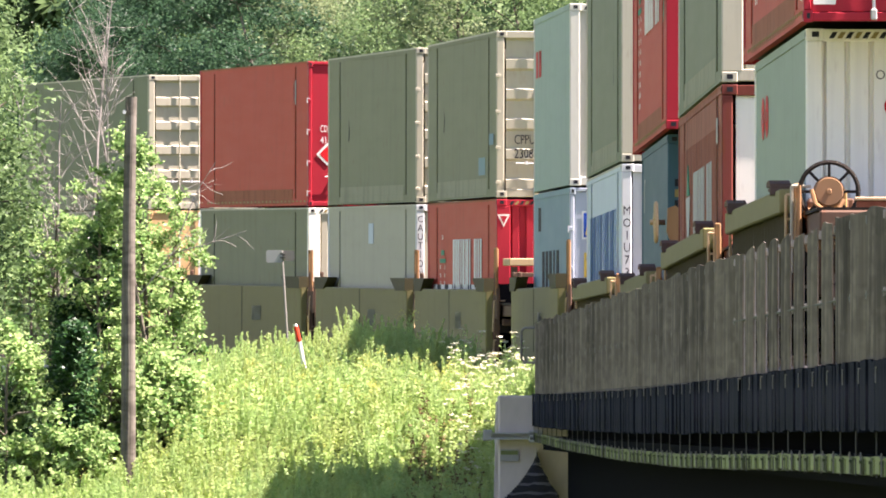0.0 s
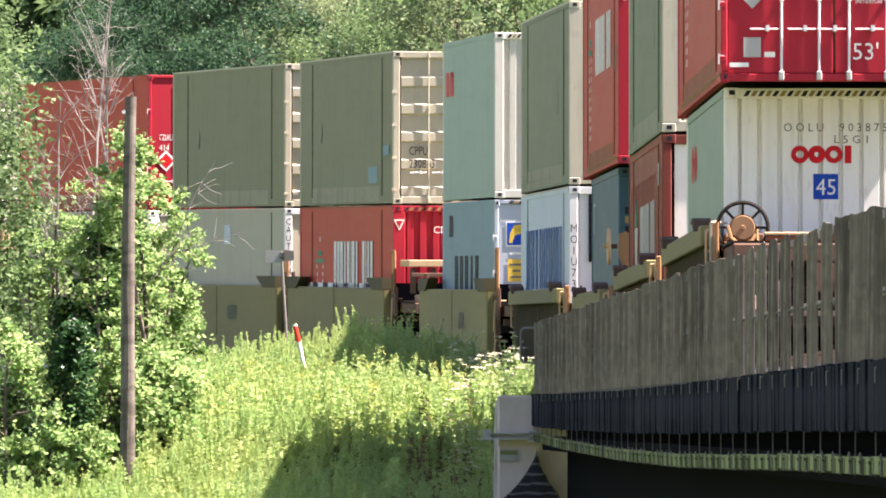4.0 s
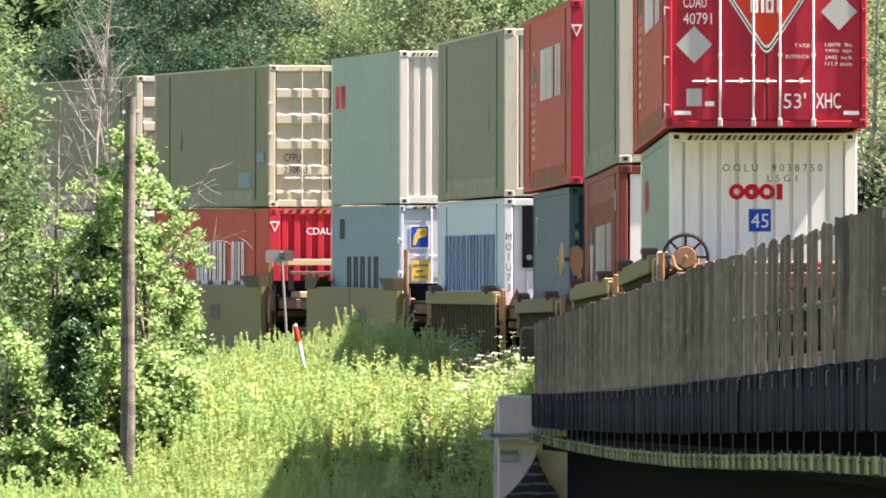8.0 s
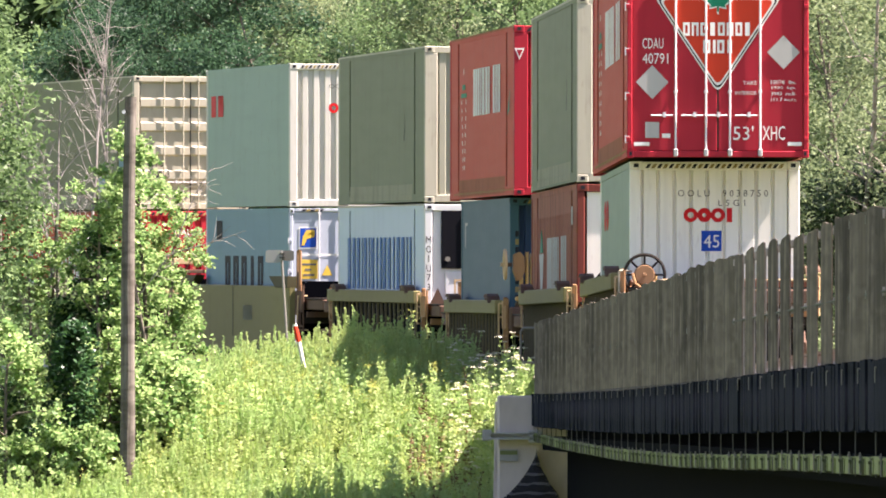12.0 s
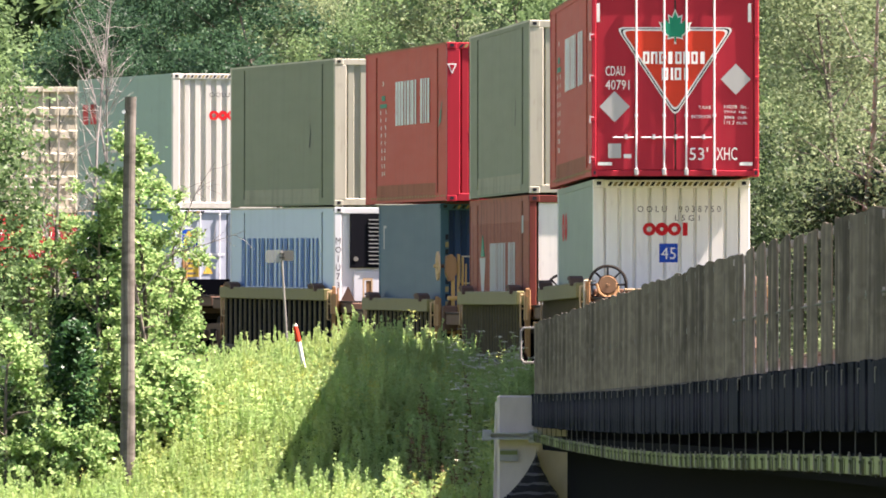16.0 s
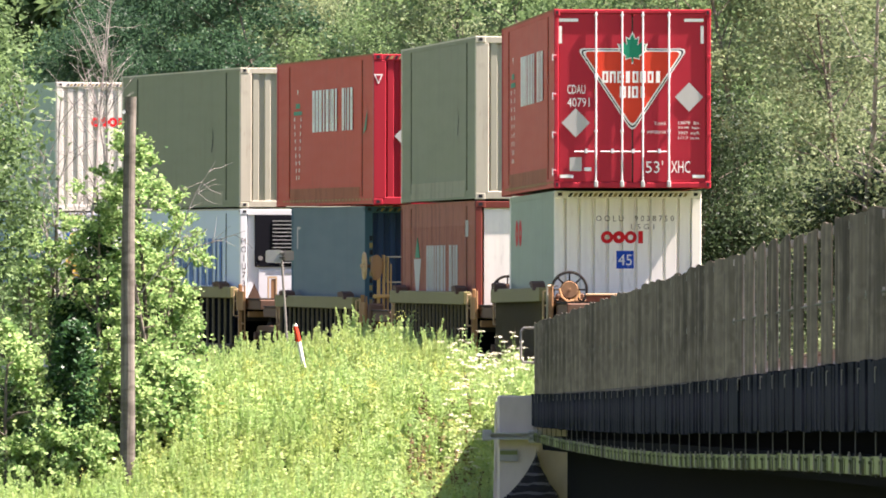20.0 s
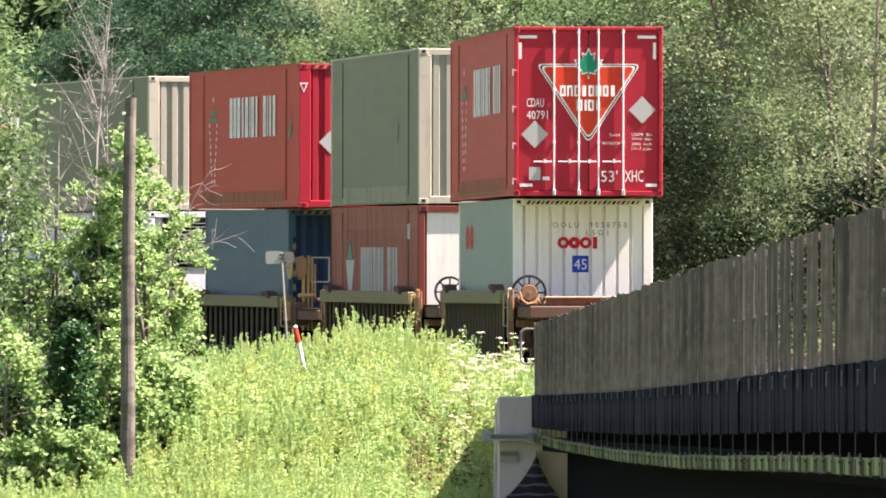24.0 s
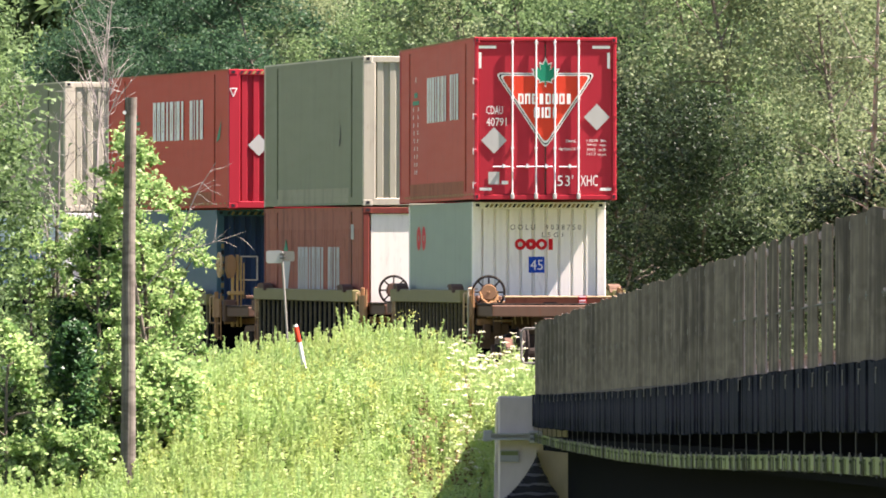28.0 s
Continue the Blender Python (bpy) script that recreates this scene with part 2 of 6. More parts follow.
def lettering(text, width, height, material, parent, m, name="lettering", label=""):
    """Flat letters in the built-in font, fitted to a width and height; m places their lower left corner."""
    cu = bpy.data.curves.new("letters", "FONT")
    cu.body, cu.size, cu.resolution_u, cu.extrude = text, 1.0, 2, 0.0
    tmp = new("letters", cu)
    me = bpy.data.meshes.new_from_object(tmp)
    bpy.data.objects.remove(tmp)
    n = len(me.vertices)
    co = np.empty(n * 3)
    me.vertices.foreach_get("co", co)
    co = co.reshape(-1, 3)
    co -= co.min(0)
    co *= np.array([min(width / co[:, 0].max(), 2.5 * height / co[:, 1].max()) if len(text) > 1 else height / co[:, 1].max() * 0.85, height / co[:, 1].max(), 1])
    if len(text) == 1:
        co[:, 0] += (width - co[:, 0].max()) / 2
    me.vertices.foreach_set("co", co.ravel())
    me.transform(m)
    if height < 0.075:
        me.materials.clear()
        me.materials.append(M[material])
        return tagged(part(name, me, material, parent, label), kind="stuff")
    bm = bmesh.new()
    bm.from_mesh(me)
    left = set(bm.faces)
    while left:
        # one letter: the faces that hang together
        queue, group = [left.pop()], []
        while queue:
            f = queue.pop()
            group.append(f)
            for v in f.verts:
                for g in v.link_faces:
                    if g in left:
                        left.remove(g)
                        queue.append(g)
        out, seen = bmesh.new(), {}
        for f in group:
            for v in f.verts:
                if v not in seen:
                    seen[v] = out.verts.new(v.co)
            out.faces.new([seen[v] for v in f.verts])
        part("letter", out, material, parent, label)
    bm.free()


# On the side that faces left (x = -w) letters run towards -y; on the rear end (y = -l) they run towards +x.
def on_side(w, y, z):
    return Matrix.Translation((-w, y, z)) @ Matrix(((0, 0, -1, 0), (-1, 0, 0, 0), (0, 1, 0, 0), (0, 0, 0, 1)))


def on_end(l, x, z):
    return Matrix.Translation((x, -l, z)) @ Matrix(((1, 0, 0, 0), (0, 0, -1, 0), (0, 1, 0, 0), (0, 0, 0, 1)))


# ---- the line of the track ----
BEND = (0.043525, 0.122454, 0.123558, -0.023599, -0.038368, 0.016398)      # heading to the left along the track
RISE = (3.477207, 0.35284, 0.919141, -0.05563, -0.397132)                  # height of the stack's joint over the eye
_s = np.linspace(-200, 320, 2081)
_u = (np.clip(_s, -6, 200) - 98) / 98
_h = np.polyval(BEND[::-1], _u)
_mid = (_h[1:] + _h[:-1]) / 2
_x = np.concatenate([[0], np.cumsum(-np.sin(_mid) * 0.25)])
_y = np.concatenate([[0], np.cumsum(np.cos(_mid) * 0.25)])
_x += 3.550014 - np.interp(0, _s, _x)
_y += 138.798279 - np.interp(0, _s, _y)
_x, _y = _x + 1.295 * np.cos(_h), _y + 1.295 * np.sin(_h)
_z = np.polyval(RISE[::-1], _u) + EYE[2] - 3.25 + np.interp(_u, (-0.85, -0.5, -0.07, 0.28), (0.02, -0.035, 0.0, 0.03))


def track(s):
    """Middle of the track at rail height, s metres along it."""
    return Vector((np.interp(s, _s, _x), np.interp(s, _s, _y), np.interp(s, _s, _z)))


def track_x(y):
    return np.interp(y, _y, _x)


def rail_z(y):
    return np.interp(y, _y, _z)


def run(t):
    """How far the train's rear has come at t seconds."""
    u = t / 28
    return 168.187501 * u - 51.67005 * u ** 2 + 6.372494 * u ** 3 - 10.326614 * u ** 4 + 5.103043 * u ** 5


def on_track(s, half=8.0):
    """The pose of a vehicle whose middle is at s, turned along the chord between its two ends."""
    a, b = track(s - half), track(s + half)
    d = b - a
    yaw = math.degrees(math.atan2(-d.x, d.y))
    pitch = math.degrees(math.atan2(d.z, math.hypot(d.x, d.y)))
    m = (a + b) / 2
    return pose(m.x, m.y, m.z, pitch, 0, yaw)


# ---- ground ----
def fence_at(y, dz=0.0, dx=0.0):
    """A place on the railing's top line at a distance y, moved by dx and dz."""
    k = (215.0 - y) / 120.0
    return Vector((1.388 + 1.598 * k + dx, y, 3.08 + 0.196 * k + dz))


def smooth(v, lo, hi):
    k = np.clip((v - lo) / (hi - lo), 0, 1)
    return k * k * (3 - 2 * k)


def ground_z(x, y):
    """Height of the ground: an embankment, its side, and a ravine that the bridge crosses."""
    x, y = np.asarray(x, float), np.asarray(y, float)
    rail = rail_z(y)
    q = track_x(y) - x
    left = np.maximum(q - 2.9, 0)
    right = np.maximum(-q - 2.9, 0)
    z = rail - 0.45 - 0.10 * np.minimum(left, 14) - 0.25 * np.minimum(right, 4)
    z = z + 0.46 * smooth(q, 2.1, 3.0) * (1 - smooth(q, 4.5, 7.5)) * smooth(y, 225, 233) * (1 - smooth(y, 239, 250))
    side = smooth(q, 2.0, 5.0)
    z = z - 0.185 * np.clip(227.5 - y, 0, 22) * side - 1.3 * np.clip(218.9 - y, 0, 1.9) * (1 - side) * smooth(q, 1.2, 2.2)
    z = z + 0.4 * smooth(q, 3.3, 5.0) * (1 - smooth(q, 8.5, 10.5)) * smooth(y, 225, 231) * (1 - smooth(y, 240, 250))
    # the bank that faces the low ground, level across and steepest below its brow
    bank = np.interp(y, (206, 212, 216, 219, 221, 222, 223, 224.3, 226, 232), (-2.3, -1.0, -0.15, 0.28, 0.5, 0.98, 1.4, 1.62, 1.8, 1.95))
    part_of = smooth(q, 2.3, 3.1) * (1 - smooth(q - 4.0 * (1 - smooth(y, 217, 220)), 7.5, 12.5)) * smooth(y, 204, 212) * (1 - smooth(y, 225, 230))
    z = z * (1 - part_of) + bank * part_of
    deep = (1 - smooth(y, 150, 206)) * smooth(y, 20, 70)
    under = (1 - smooth(y, 214.6, 215.6)) * smooth(y, 150, 206) * (1 - smooth(q, 2.6, 3.4))
    z = z * (1 - deep) + deep * -2.8
    z = z * (1 - under) + under * -2.6
    near = 1 - smooth(y, 20, 70)
    z = z * (1 - near) + near * 0.35
    return z


def ground_sheet():
    xs = np.unique(np.concatenate([np.linspace(-14, 14, 71), -14 - np.geomspace(0.6, 2500, 24), 14 + np.geomspace(0.6, 2500, 24)]))
    ys = np.unique(np.concatenate([np.linspace(140, 345, 206), np.linspace(-40, 140, 50), 345 + np.geomspace(2, 3000, 24),
                                   -40 - np.geomspace(2, 1500, 16)]))
    gx, gy = np.meshgrid(xs, ys, indexing="ij")
    gz = ground_z(gx, gy) + 0.05 * np.sin(gx * 2.1 + gy * 0.7) * np.cos(gy * 1.3)
    nx, ny = gx.shape
    i = (np.arange(nx - 1)[:, None] * ny + np.arange(ny - 1)[None]).ravel()
    faces = np.stack([i, i + ny, i + ny + 1, i + 1], 1)
    me = bpy.data.meshes.new("ground")
    me.from_pydata(np.stack([gx.ravel(), gy.ravel(), gz.ravel()], 1).tolist(), [], faces.tolist())
    me.polygons.foreach_set("use_smooth", np.ones(len(me.polygons), bool))
    me.materials.append(M["earth"])
    tagged(new("ground", me), "grassy embankment and low ground beside the track", "ground", kind="structure")


ground_sheet()


# ---- the train ----
REAR = (0.0, 22.909, 44.260, 65.848, 90.493, 112.0, 130.499, 149.873, 172.9)      # rear end of each upper container
MIDDLE = [r + (6.1 if i == 4 else 8.075) for i, r in enumerate(REAR)]
MOVING = []      # (thing, middle of its unit)
H = 2.896


def rib_outline(w, count, depth, thick=0.03, groove=0.40):
    """Plan of a corrugated end wall across the width 2w, ribs standing out towards -y."""
    pts, pitch = [], 2 * w / count
    for i in range(count):
        x = -w + i * pitch
        pts += [(x, 0), (x + pitch * groove, 0), (x + pitch * (groove + 0.08), -depth), (x + pitch * 0.92, -depth)]
    pts.append((w, 0))
    return pts + [(w, thick), (-w, thick)]


def letter_bars(name, parent, material, m, widths, height, gap=0.28, label="", stroke=0.42):
    """A row of upright plain blocks, some slotted, that stands for a brand's name; 0 leaves a gap between words."""
    x = 0.0
    for i, w in enumerate(widths):
        if not w:
            x += 0.6
            continue
        a, b, t, c = x, x + w * (1 - gap), w * (1 - gap) * stroke, height * 0.2
        slot = w >= 0.65 * max(widths) and i % 4 != 3
        bm = bmesh.new()
        if slot:
            # a block with a slot, open at its foot or closed
            box(bm, a, a + t, 0, height, 0, 0.004)
            box(bm, b - t, b, 0, height, 0, 0.004)
            box(bm, a + t, b - t, height - c, height, 0, 0.004)
            if i % 4 != 1:
                box(bm, a + t, b - t, 0, c, 0, 0.004)
        else:
            box(bm, a + t * 0.5, b - t * 0.5, 0, height, 0, 0.004)
        bmesh.ops.transform(bm, matrix=m, verts=bm.verts)
        part(name, bm, material, parent, label)
        x += w


def disc_ring(bm, cx, cz, r0, r1, seg=20, a0=0.0, a1=360.0, depth=0.004):
    n = seg if a1 - a0 < 359 else seg
    full = a1 - a0 >= 359
    ring = []
    for i in range(n + (0 if full else 1)):
        a = radians(a0 + (a1 - a0) * i / n)
        ring.append([bm.verts.new((cx + r * math.cos(a), cz + r * math.sin(a), depth)) for r in (r0, r1)])
    for i in range(n):
        j = (i + 1) % len(ring)
        bm.faces.new((ring[i][0], ring[i][1], ring[j][1], ring[j][0]))


def flat(name, parent, material, m, outline, label="", lift=0.004):
    """A flat painted shape on a face."""
    bm = bmesh.new()
    bm.faces.new([bm.verts.new((p[0], p[1], lift)) for p in outline])
    bmesh.ops.triangulate(bm, faces=bm.faces)
    bmesh.ops.transform(bm, matrix=m, verts=bm.verts)
    return part(name, bm, material, parent, label)


def rect(x, z, w, h):
    return [(x, z), (x + w, z), (x + w, z + h), (x, z + h)]


def rhomb(x, z, r):
    return [(x - r, z), (x, z - r), (x + r, z), (x, z + r)]


def container(label, L, W, side, rail, end, end_frame, unit, upper, category="shipping container", end_kind="ribs", long_box=True,
              post=0.24, groove=0.40):
    """A box of steel: panels, posts, rails, castings and a rear end; its origin is on the rails under the middle of its unit."""
    c = thing("shipping_container", label, category, "stacked containers")
    l, w = L / 2, W / 2
    z0 = 3.205 if upper else 0.335
    z1 = z0 + (2.98 if upper else 2.855) - 0.012
    y0, y1 = -l, l
    # side panels, set in a little behind posts and rails
    for name, sx in (("side_panel", -1), ("side_panel", 1)):
        xs = sorted((sx * (w - 0.012), sx * (w - 0.05)))
        boxes(name, side, c, (xs[0], xs[1], y0 + 0.16, y1 - 0.16, z0 + 0.17, z1 - 0.09))
        xs = sorted((sx * w, sx * (w - 0.08)))
        boxes("bottom_rail", rail, c, (xs[0], xs[1], y0 + 0.16, y1 - 0.16, z0 + 0.02, z0 + 0.17))
        boxes("top_rail", rail, c, (xs[0], xs[1], y0 + 0.16, y1 - 0.16, z1 - 0.09, z1))
        if long_box:
            # posts at the lifting points of a long box, and the scuffed band along the foot
            for yy in (y0 + 2.05, y1 - 2.05):
                xs = sorted((sx * (w + 0.004), sx * (w - 0.03)))
                boxes("side_post", rail, c, (xs[0], xs[1], yy - 0.14, yy + 0.14, z0 + 0.17, z1 - 0.09))
                xs = sorted((sx * (w - 0.008), sx * (w - 0.03)))
                boxes("seam", "seam", c, (xs[0], xs[1], yy - 0.20, yy - 0.14, z0 + 0.05, z1 - 0.09))
            xs = sorted((sx * (w - 0.002), sx * (w - 0.04)))
            boxes("scuff_band", "scuff_red" if side in ("red", "brown_red") else "scuff", c, (xs[0], xs[1], y0 + 2.3, y1 - 2.3, z0 + 0.172, z0 + 0.36))
            xs = sorted((sx * (w + 0.003), sx * (w - 0.02)))
            boxes("scuff_band", "scuff_red" if side in ("red", "brown_red") else "scuff", c, (xs[0], xs[1], y0 + 2.3, y1 - 2.3, z0 + 0.06, z0 + 0.168))
            # thin strip that paints the sunlit edge of the roof
            boxes("roof_edge", "post_tan" if side not in ("red", "brown_red") else "scuff_red", c, (xs[0], xs[1], y0 + 0.2, y1 - 0.2, z1 - 0.028, z1 + 0.004))
    boxes("roof", rail, c, (-w + 0.08, w - 0.08, y0 + 0.1, y1 - 0.1, z1 - 0.06, z1 - 0.02))
    boxes("floor", "seam", c, (-w + 0.08, w - 0.08, y0 + 0.1, y1 - 0.1, z0 + 0.05, z0 + 0.15))
    for sx in (-1, 1):
        for yy in (y0, y1):
            xs, ys = sorted((sx * (w + 0.003), sx * (w - (0.07 if end_kind == "doors" else 0.13 if end_kind == "rib_doors" else post if long_box else 0.16)))), sorted((yy, yy + (0.16 if yy == y0 else -0.16)))
            boxes("corner_post", end_frame, c, (xs[0], xs[1], ys[0], ys[1], z0 + 0.12, z1 - 0.12), bevel=0.012)
            for za, zb in ((z0, z0 + 0.12), (z1 - 0.12, z1)):
                cw = 0.09 if end_kind == "doors" and yy == y0 else 0.178
                xs2, ys2 = sorted((sx * (w + 0.006), sx * (w - cw))), sorted((yy + (-0.006 if yy == y0 else 0.006),
                                                                                 yy + (0.178 if yy == y0 else -0.178)))
                k = boxes("corner_casting", end_frame, c, (xs2[0], xs2[1], ys2[0], ys2[1], za, zb), bevel=0.01)
                if yy == y0:
                    boxes("casting_hole", "black_mark", k, (sx * (w - cw / 2) - cw / 5, sx * (w - cw / 2) + cw / 5, yy - 0.009, yy + 0.02,
                                                            za + 0.035, zb - 0.03))
                    boxes("casting_hole", "black_mark", k, (sx * (w - 0.01) - 0.02, sx * (w - 0.01) + 0.02, yy + 0.05, yy + 0.11,
                                                            za + 0.035, zb - 0.03))
    fw, fs, fh = (0.07, 0.10, 0.07) if end_kind == "doors" else (0.16, 0.15, 0.13)
    boxes("end_sill", end_frame, c, (-w + fw, w - fw, y0 + 0.004, y0 + 0.12, z0 + 0.01, z0 + fs), bevel=0.01)
    boxes("end_header", end_frame, c, (-w + fw, w - fw, y0 + 0.004, y0 + 0.12, z1 - fh, z1 - 0.005), bevel=0.01)
    boxes("end_panel", end, c, (-w + 0.16, w - 0.16, y1 - 0.08, y1 - 0.02, z0 + 0.02, z1 - 0.02))
    if end_kind == "ribs":
        bm = bmesh.new()
        prism(bm, rib_outline(w - 0.16, 9, 0.05, groove=groove), "z", z0 + 0.15, z1 - 0.13)
        bmesh.ops.transform(bm, matrix=Matrix.Translation((0, y0 + 0.075, 0)), verts=bm.verts)
        part("end_wall", bm, end, c)
        # row of black and ochre warning dashes under the header
        for i in range(24 if end != "beige" else 0):
            x = -w + 0.22 + i * (2 * w - 0.44) / 24
            k = (2 * w - 0.44) / 24
            bm = bmesh.new()
            prism(bm, [(x, z1 - 0.1), (x + k * 0.6, z1 - 0.1), (x + k * 1.1, z1 - 0.035), (x + k * 0.5, z1 - 0.035)], "y", y0 - 0.002, y0 + 0.01)
            part("warning_dash", bm, "dash_tan" if i % 2 else "black_mark", c)
    elif end_kind == "plain":
        boxes("end_wall", end, c, (-w + 0.16, w - 0.16, y0 + 0.05, y0 + 0.09, z0 + 0.15, z1 - 0.13))
    elif end_kind in ("doors", "rib_doors"):
        for sx in (-1, 1):
            xs = sorted((sx * 0.012, sx * (w - fw - 0.005)))
            if end_kind == "doors":
                d = boxes("door", end, c, (xs[0], xs[1], y0 + 0.03, y0 + 0.075, z0 + fs + 0.005, z1 - fh - 0.005), bevel=0.008)
            else:
                bm = bmesh.new()
                prof, n, za, zb = [], 5, z0 + 0.155, z1 - 0.135
                pitch = (zb - za) / n
                for i in range(n):
                    z = za + i * pitch
                    prof += [(0.03, z), (0.03, z + pitch * 0.30), (0.075, z + pitch * 0.36), (0.075, z + pitch * 0.93)]
                prof += [(0.03, zb), (0.1, zb), (0.1, za)]
                prism(bm, [(y0 + p, z) for p, z in prof], "x", xs[0], xs[1])
                d = part("door", bm, end, c)
            for xx in (sx * 0.605, sx * 0.172):
                bm = bmesh.new()
                tube(bm, (xx, y0 - 0.005, z0 + 0.05), (xx, y0 - 0.005, z1 - 0.04), 0.0155)
                rod = part("lock_rod", bm, "rod" if end_kind == "doors" else end_frame, d)
                for zz in (z0 + 0.08, z0 + 0.95, z0 + 1.85, z1 - 0.1):
                    boxes("rod_bracket", "rod" if end_kind == "doors" else end_frame, d,
                          (xx - 0.026, xx + 0.026, y0 - 0.02, y0 + 0.032, zz - 0.022, zz + 0.022), bevel=0.006)
                boxes("rod_foot", "galv" if end_kind == "doors" else end_frame, d, (xx - 0.032, xx + 0.032, y0 - 0.035, y0 + 0.03, z0 + 0.02, z0 + 0.13), bevel=0.012)
                bm = bmesh.new()
                tube(bm, (xx - 0.36, y0 - 0.03, z0 + 0.61), (xx - 0.04, y0 - 0.03, z0 + 0.61), 0.011)
                box(bm, xx - 0.18, xx - 0.14, y0 - 0.045, y0 + 0.03, z0 + 0.585, z0 + 0.655)
                part("door_handle", bm, "rod", d, "pale steel lock handle")
            for zz in (z0 + 0.24, z0 + 0.86, z0 + 1.5, z0 + 2.14):
                xs = sorted((sx * (w + (0.028 if sx < 0 else 0.002)), sx * (w - 0.06)))
                boxes("hinge", end_frame, d, (xs[0], xs[1], y0 - 0.012, y0 + 0.03, zz, zz + 0.06), bevel=0.006)
                if end_kind == "doors" and sx < 0:
                    boxes("hinge_pin", "rod", c, (-w - 0.036, -w - 0.02, y0 - 0.02, y0 + 0.01, zz - 0.03, zz + 0.09), (-w - 0.03, -w + 0.03, y0 - 0.02, y0 - 0.013, zz + 0.062, zz + 0.074))
        boxes("door_gasket", "seam", c, (-0.012, 0.012, y0 + 0.045, y0 + 0.06, z0 + 0.155, z1 - 0.135))
    elif end_kind == "reefer":
        boxes("end_wall", end, c, (-w + 0.16, w - 0.16, y0 + 0.05, y0 + 0.09, z0 + 0.15, z1 - 0.13))
        g = boxes("cooling_unit", "grille", c, (-0.98, 1.08, y0 + 0.0, y0 + 0.05, z0 + 1.62, z0 + 2.72), bevel=0.01, label="black grille of a cooling unit")
        for i in range(12):
            z = z0 + 1.7 + i * 0.08
            boxes("grille_slat", "galv", g, (-0.6, 1.0, y0 - 0.02, y0 + 0.0, z, z + 0.016))
        bm = bmesh.new()
        tube(bm, (-0.86, y0 - 0.01, z0 + 1.8), (-0.86, y0 + 0.02, z0 + 1.8), 0.05, seg=14)
        part("gauge", bm, "pipe", g)
        boxes("unit_hatch", "white", c, (-0.9, 0.1, y0 + 0.02, y0 + 0.06, z0 + 0.9, z0 + 1.56), bevel=0.01)
        boxes("unit_hatch", "white", c, (0.15, 1.05, y0 + 0.02, y0 + 0.06, z0 + 0.9, z0 + 1.56), bevel=0.01)
    MOVING.append((c, unit))
    return c, l, w, z0


def dots(c, w, y, z, material="white_mark"):
    """Short upright dashes in two rows beside an emblem on the side."""
    bm = bmesh.new()
    for i in range(9):
        for k in (-0.55, 0.55):
            box(bm, -w - 0.003, -w, y + k * (1 - i * 0.08) - 0.05, y + k * (1 - i * 0.08) + 0.05, z - i * 0.15, z - i * 0.15 + 0.08)
    box(bm, -w - 0.003, -w, y - 0.06, y + 0.06, z + 0.55, z + 0.64)
    tagged(part("dash_mark", bm, material, c), kind="stuff")
    bm = bmesh.new()
    box(bm, -w - 0.004, -w, y - 0.7, y + 0.7, z + 0.12, z + 0.2)
    box(bm, -w - 0.004, -w, y - 0.35, y + 0.35, z + 0.26, z + 0.36)
    part("leaf_emblem", bm, "green_mark", c)


def rivets(c, w, z0, L):
    """A line of pale rivet heads along the foot of the side."""
    bm = bmesh.new()
    n = int((L - 1) / 0.55)
    for i in range(n):
        y = -L / 2 + 0.5 + i * 0.55
        box(bm, -w - 0.009, -w, y - 0.09, y + 0.09, z0 + 0.09, z0 + 0.125)
    tagged(part("rivet_line", bm, "dash_tan", c), kind="stuff")


TWELVE = [0.55, 0.55, 0.6, 0.55, 0.6, 0.3, 0.55, 0.6, 0, 0.5, 0.3, 0.55, 0.5]


# unit one, the rear of the train
c, l, w, z0 = container("red steel shipping container with double doors and a triangle emblem", 16.15, 2.59, "red", "red", "red_bright",
                        "red_bright", 0, True, end_kind="doors")
letter_bars("name_bar", c, "white_mark", on_side(w + 0.004, 1.9, z0 + 1.5), TWELVE, 0.85)
dots(c, w + 0.002, 4.4, z0 + 1.75)
rivets(c, w, z0, 16.15)
m = on_end(l - 0.026, 0, z0) @ Matrix.Diagonal((1, 1.03, 1, 1))
tri = [(-0.92, 2.25), (0.92, 2.25), (0.0, 0.90)]


def inset(pts, k):
    cx, cz = sum(p[0] for p in pts) / 3, sum(p[1] for p in pts) / 3
    return [(cx + (p[0] - cx) * k, cz + (p[1] - cz) * k) for p in pts]


def soften(pts, r=0.1):
    out = []
    for i, p in enumerate(pts):
        a, b = Vector(pts[i - 1]), Vector(pts[(i + 1) % len(pts)])
        p = Vector(p)
        p0, p1 = p + (a - p).normalized() * r, p + (b - p).normalized() * r
        for k in range(5):
            t = k / 4
            out.append(tuple(p0 * (1 - t) ** 2 + p * 2 * t * (1 - t) + p1 * t * t))
    return out


for i, (k, mat) in enumerate(((1.0, "white_mark"), (0.965, "black_mark"), (0.93, "white_mark"), (0.885, "orange_mark"))):
    flat("emblem", c, mat, m, soften(inset(tri, k), 0.12 * k), lift=0.004 + 0.003 * i)
half_leaf = ((0.0, 0.24), (0.045, 0.14), (0.10, 0.17), (0.085, 0.05), (0.15, 0.11), (0.165, 0.06), (0.225, 0.07), (0.195, 0.0), (0.215, -0.03),
             (0.10, -0.12), (0.11, -0.16), (0.015, -0.14), (0.012, -0.22))
leaf = [(x, 2.25 + z) for x, z in half_leaf] + [(-x, 2.25 + z) for x, z in reversed(half_leaf[1:])]
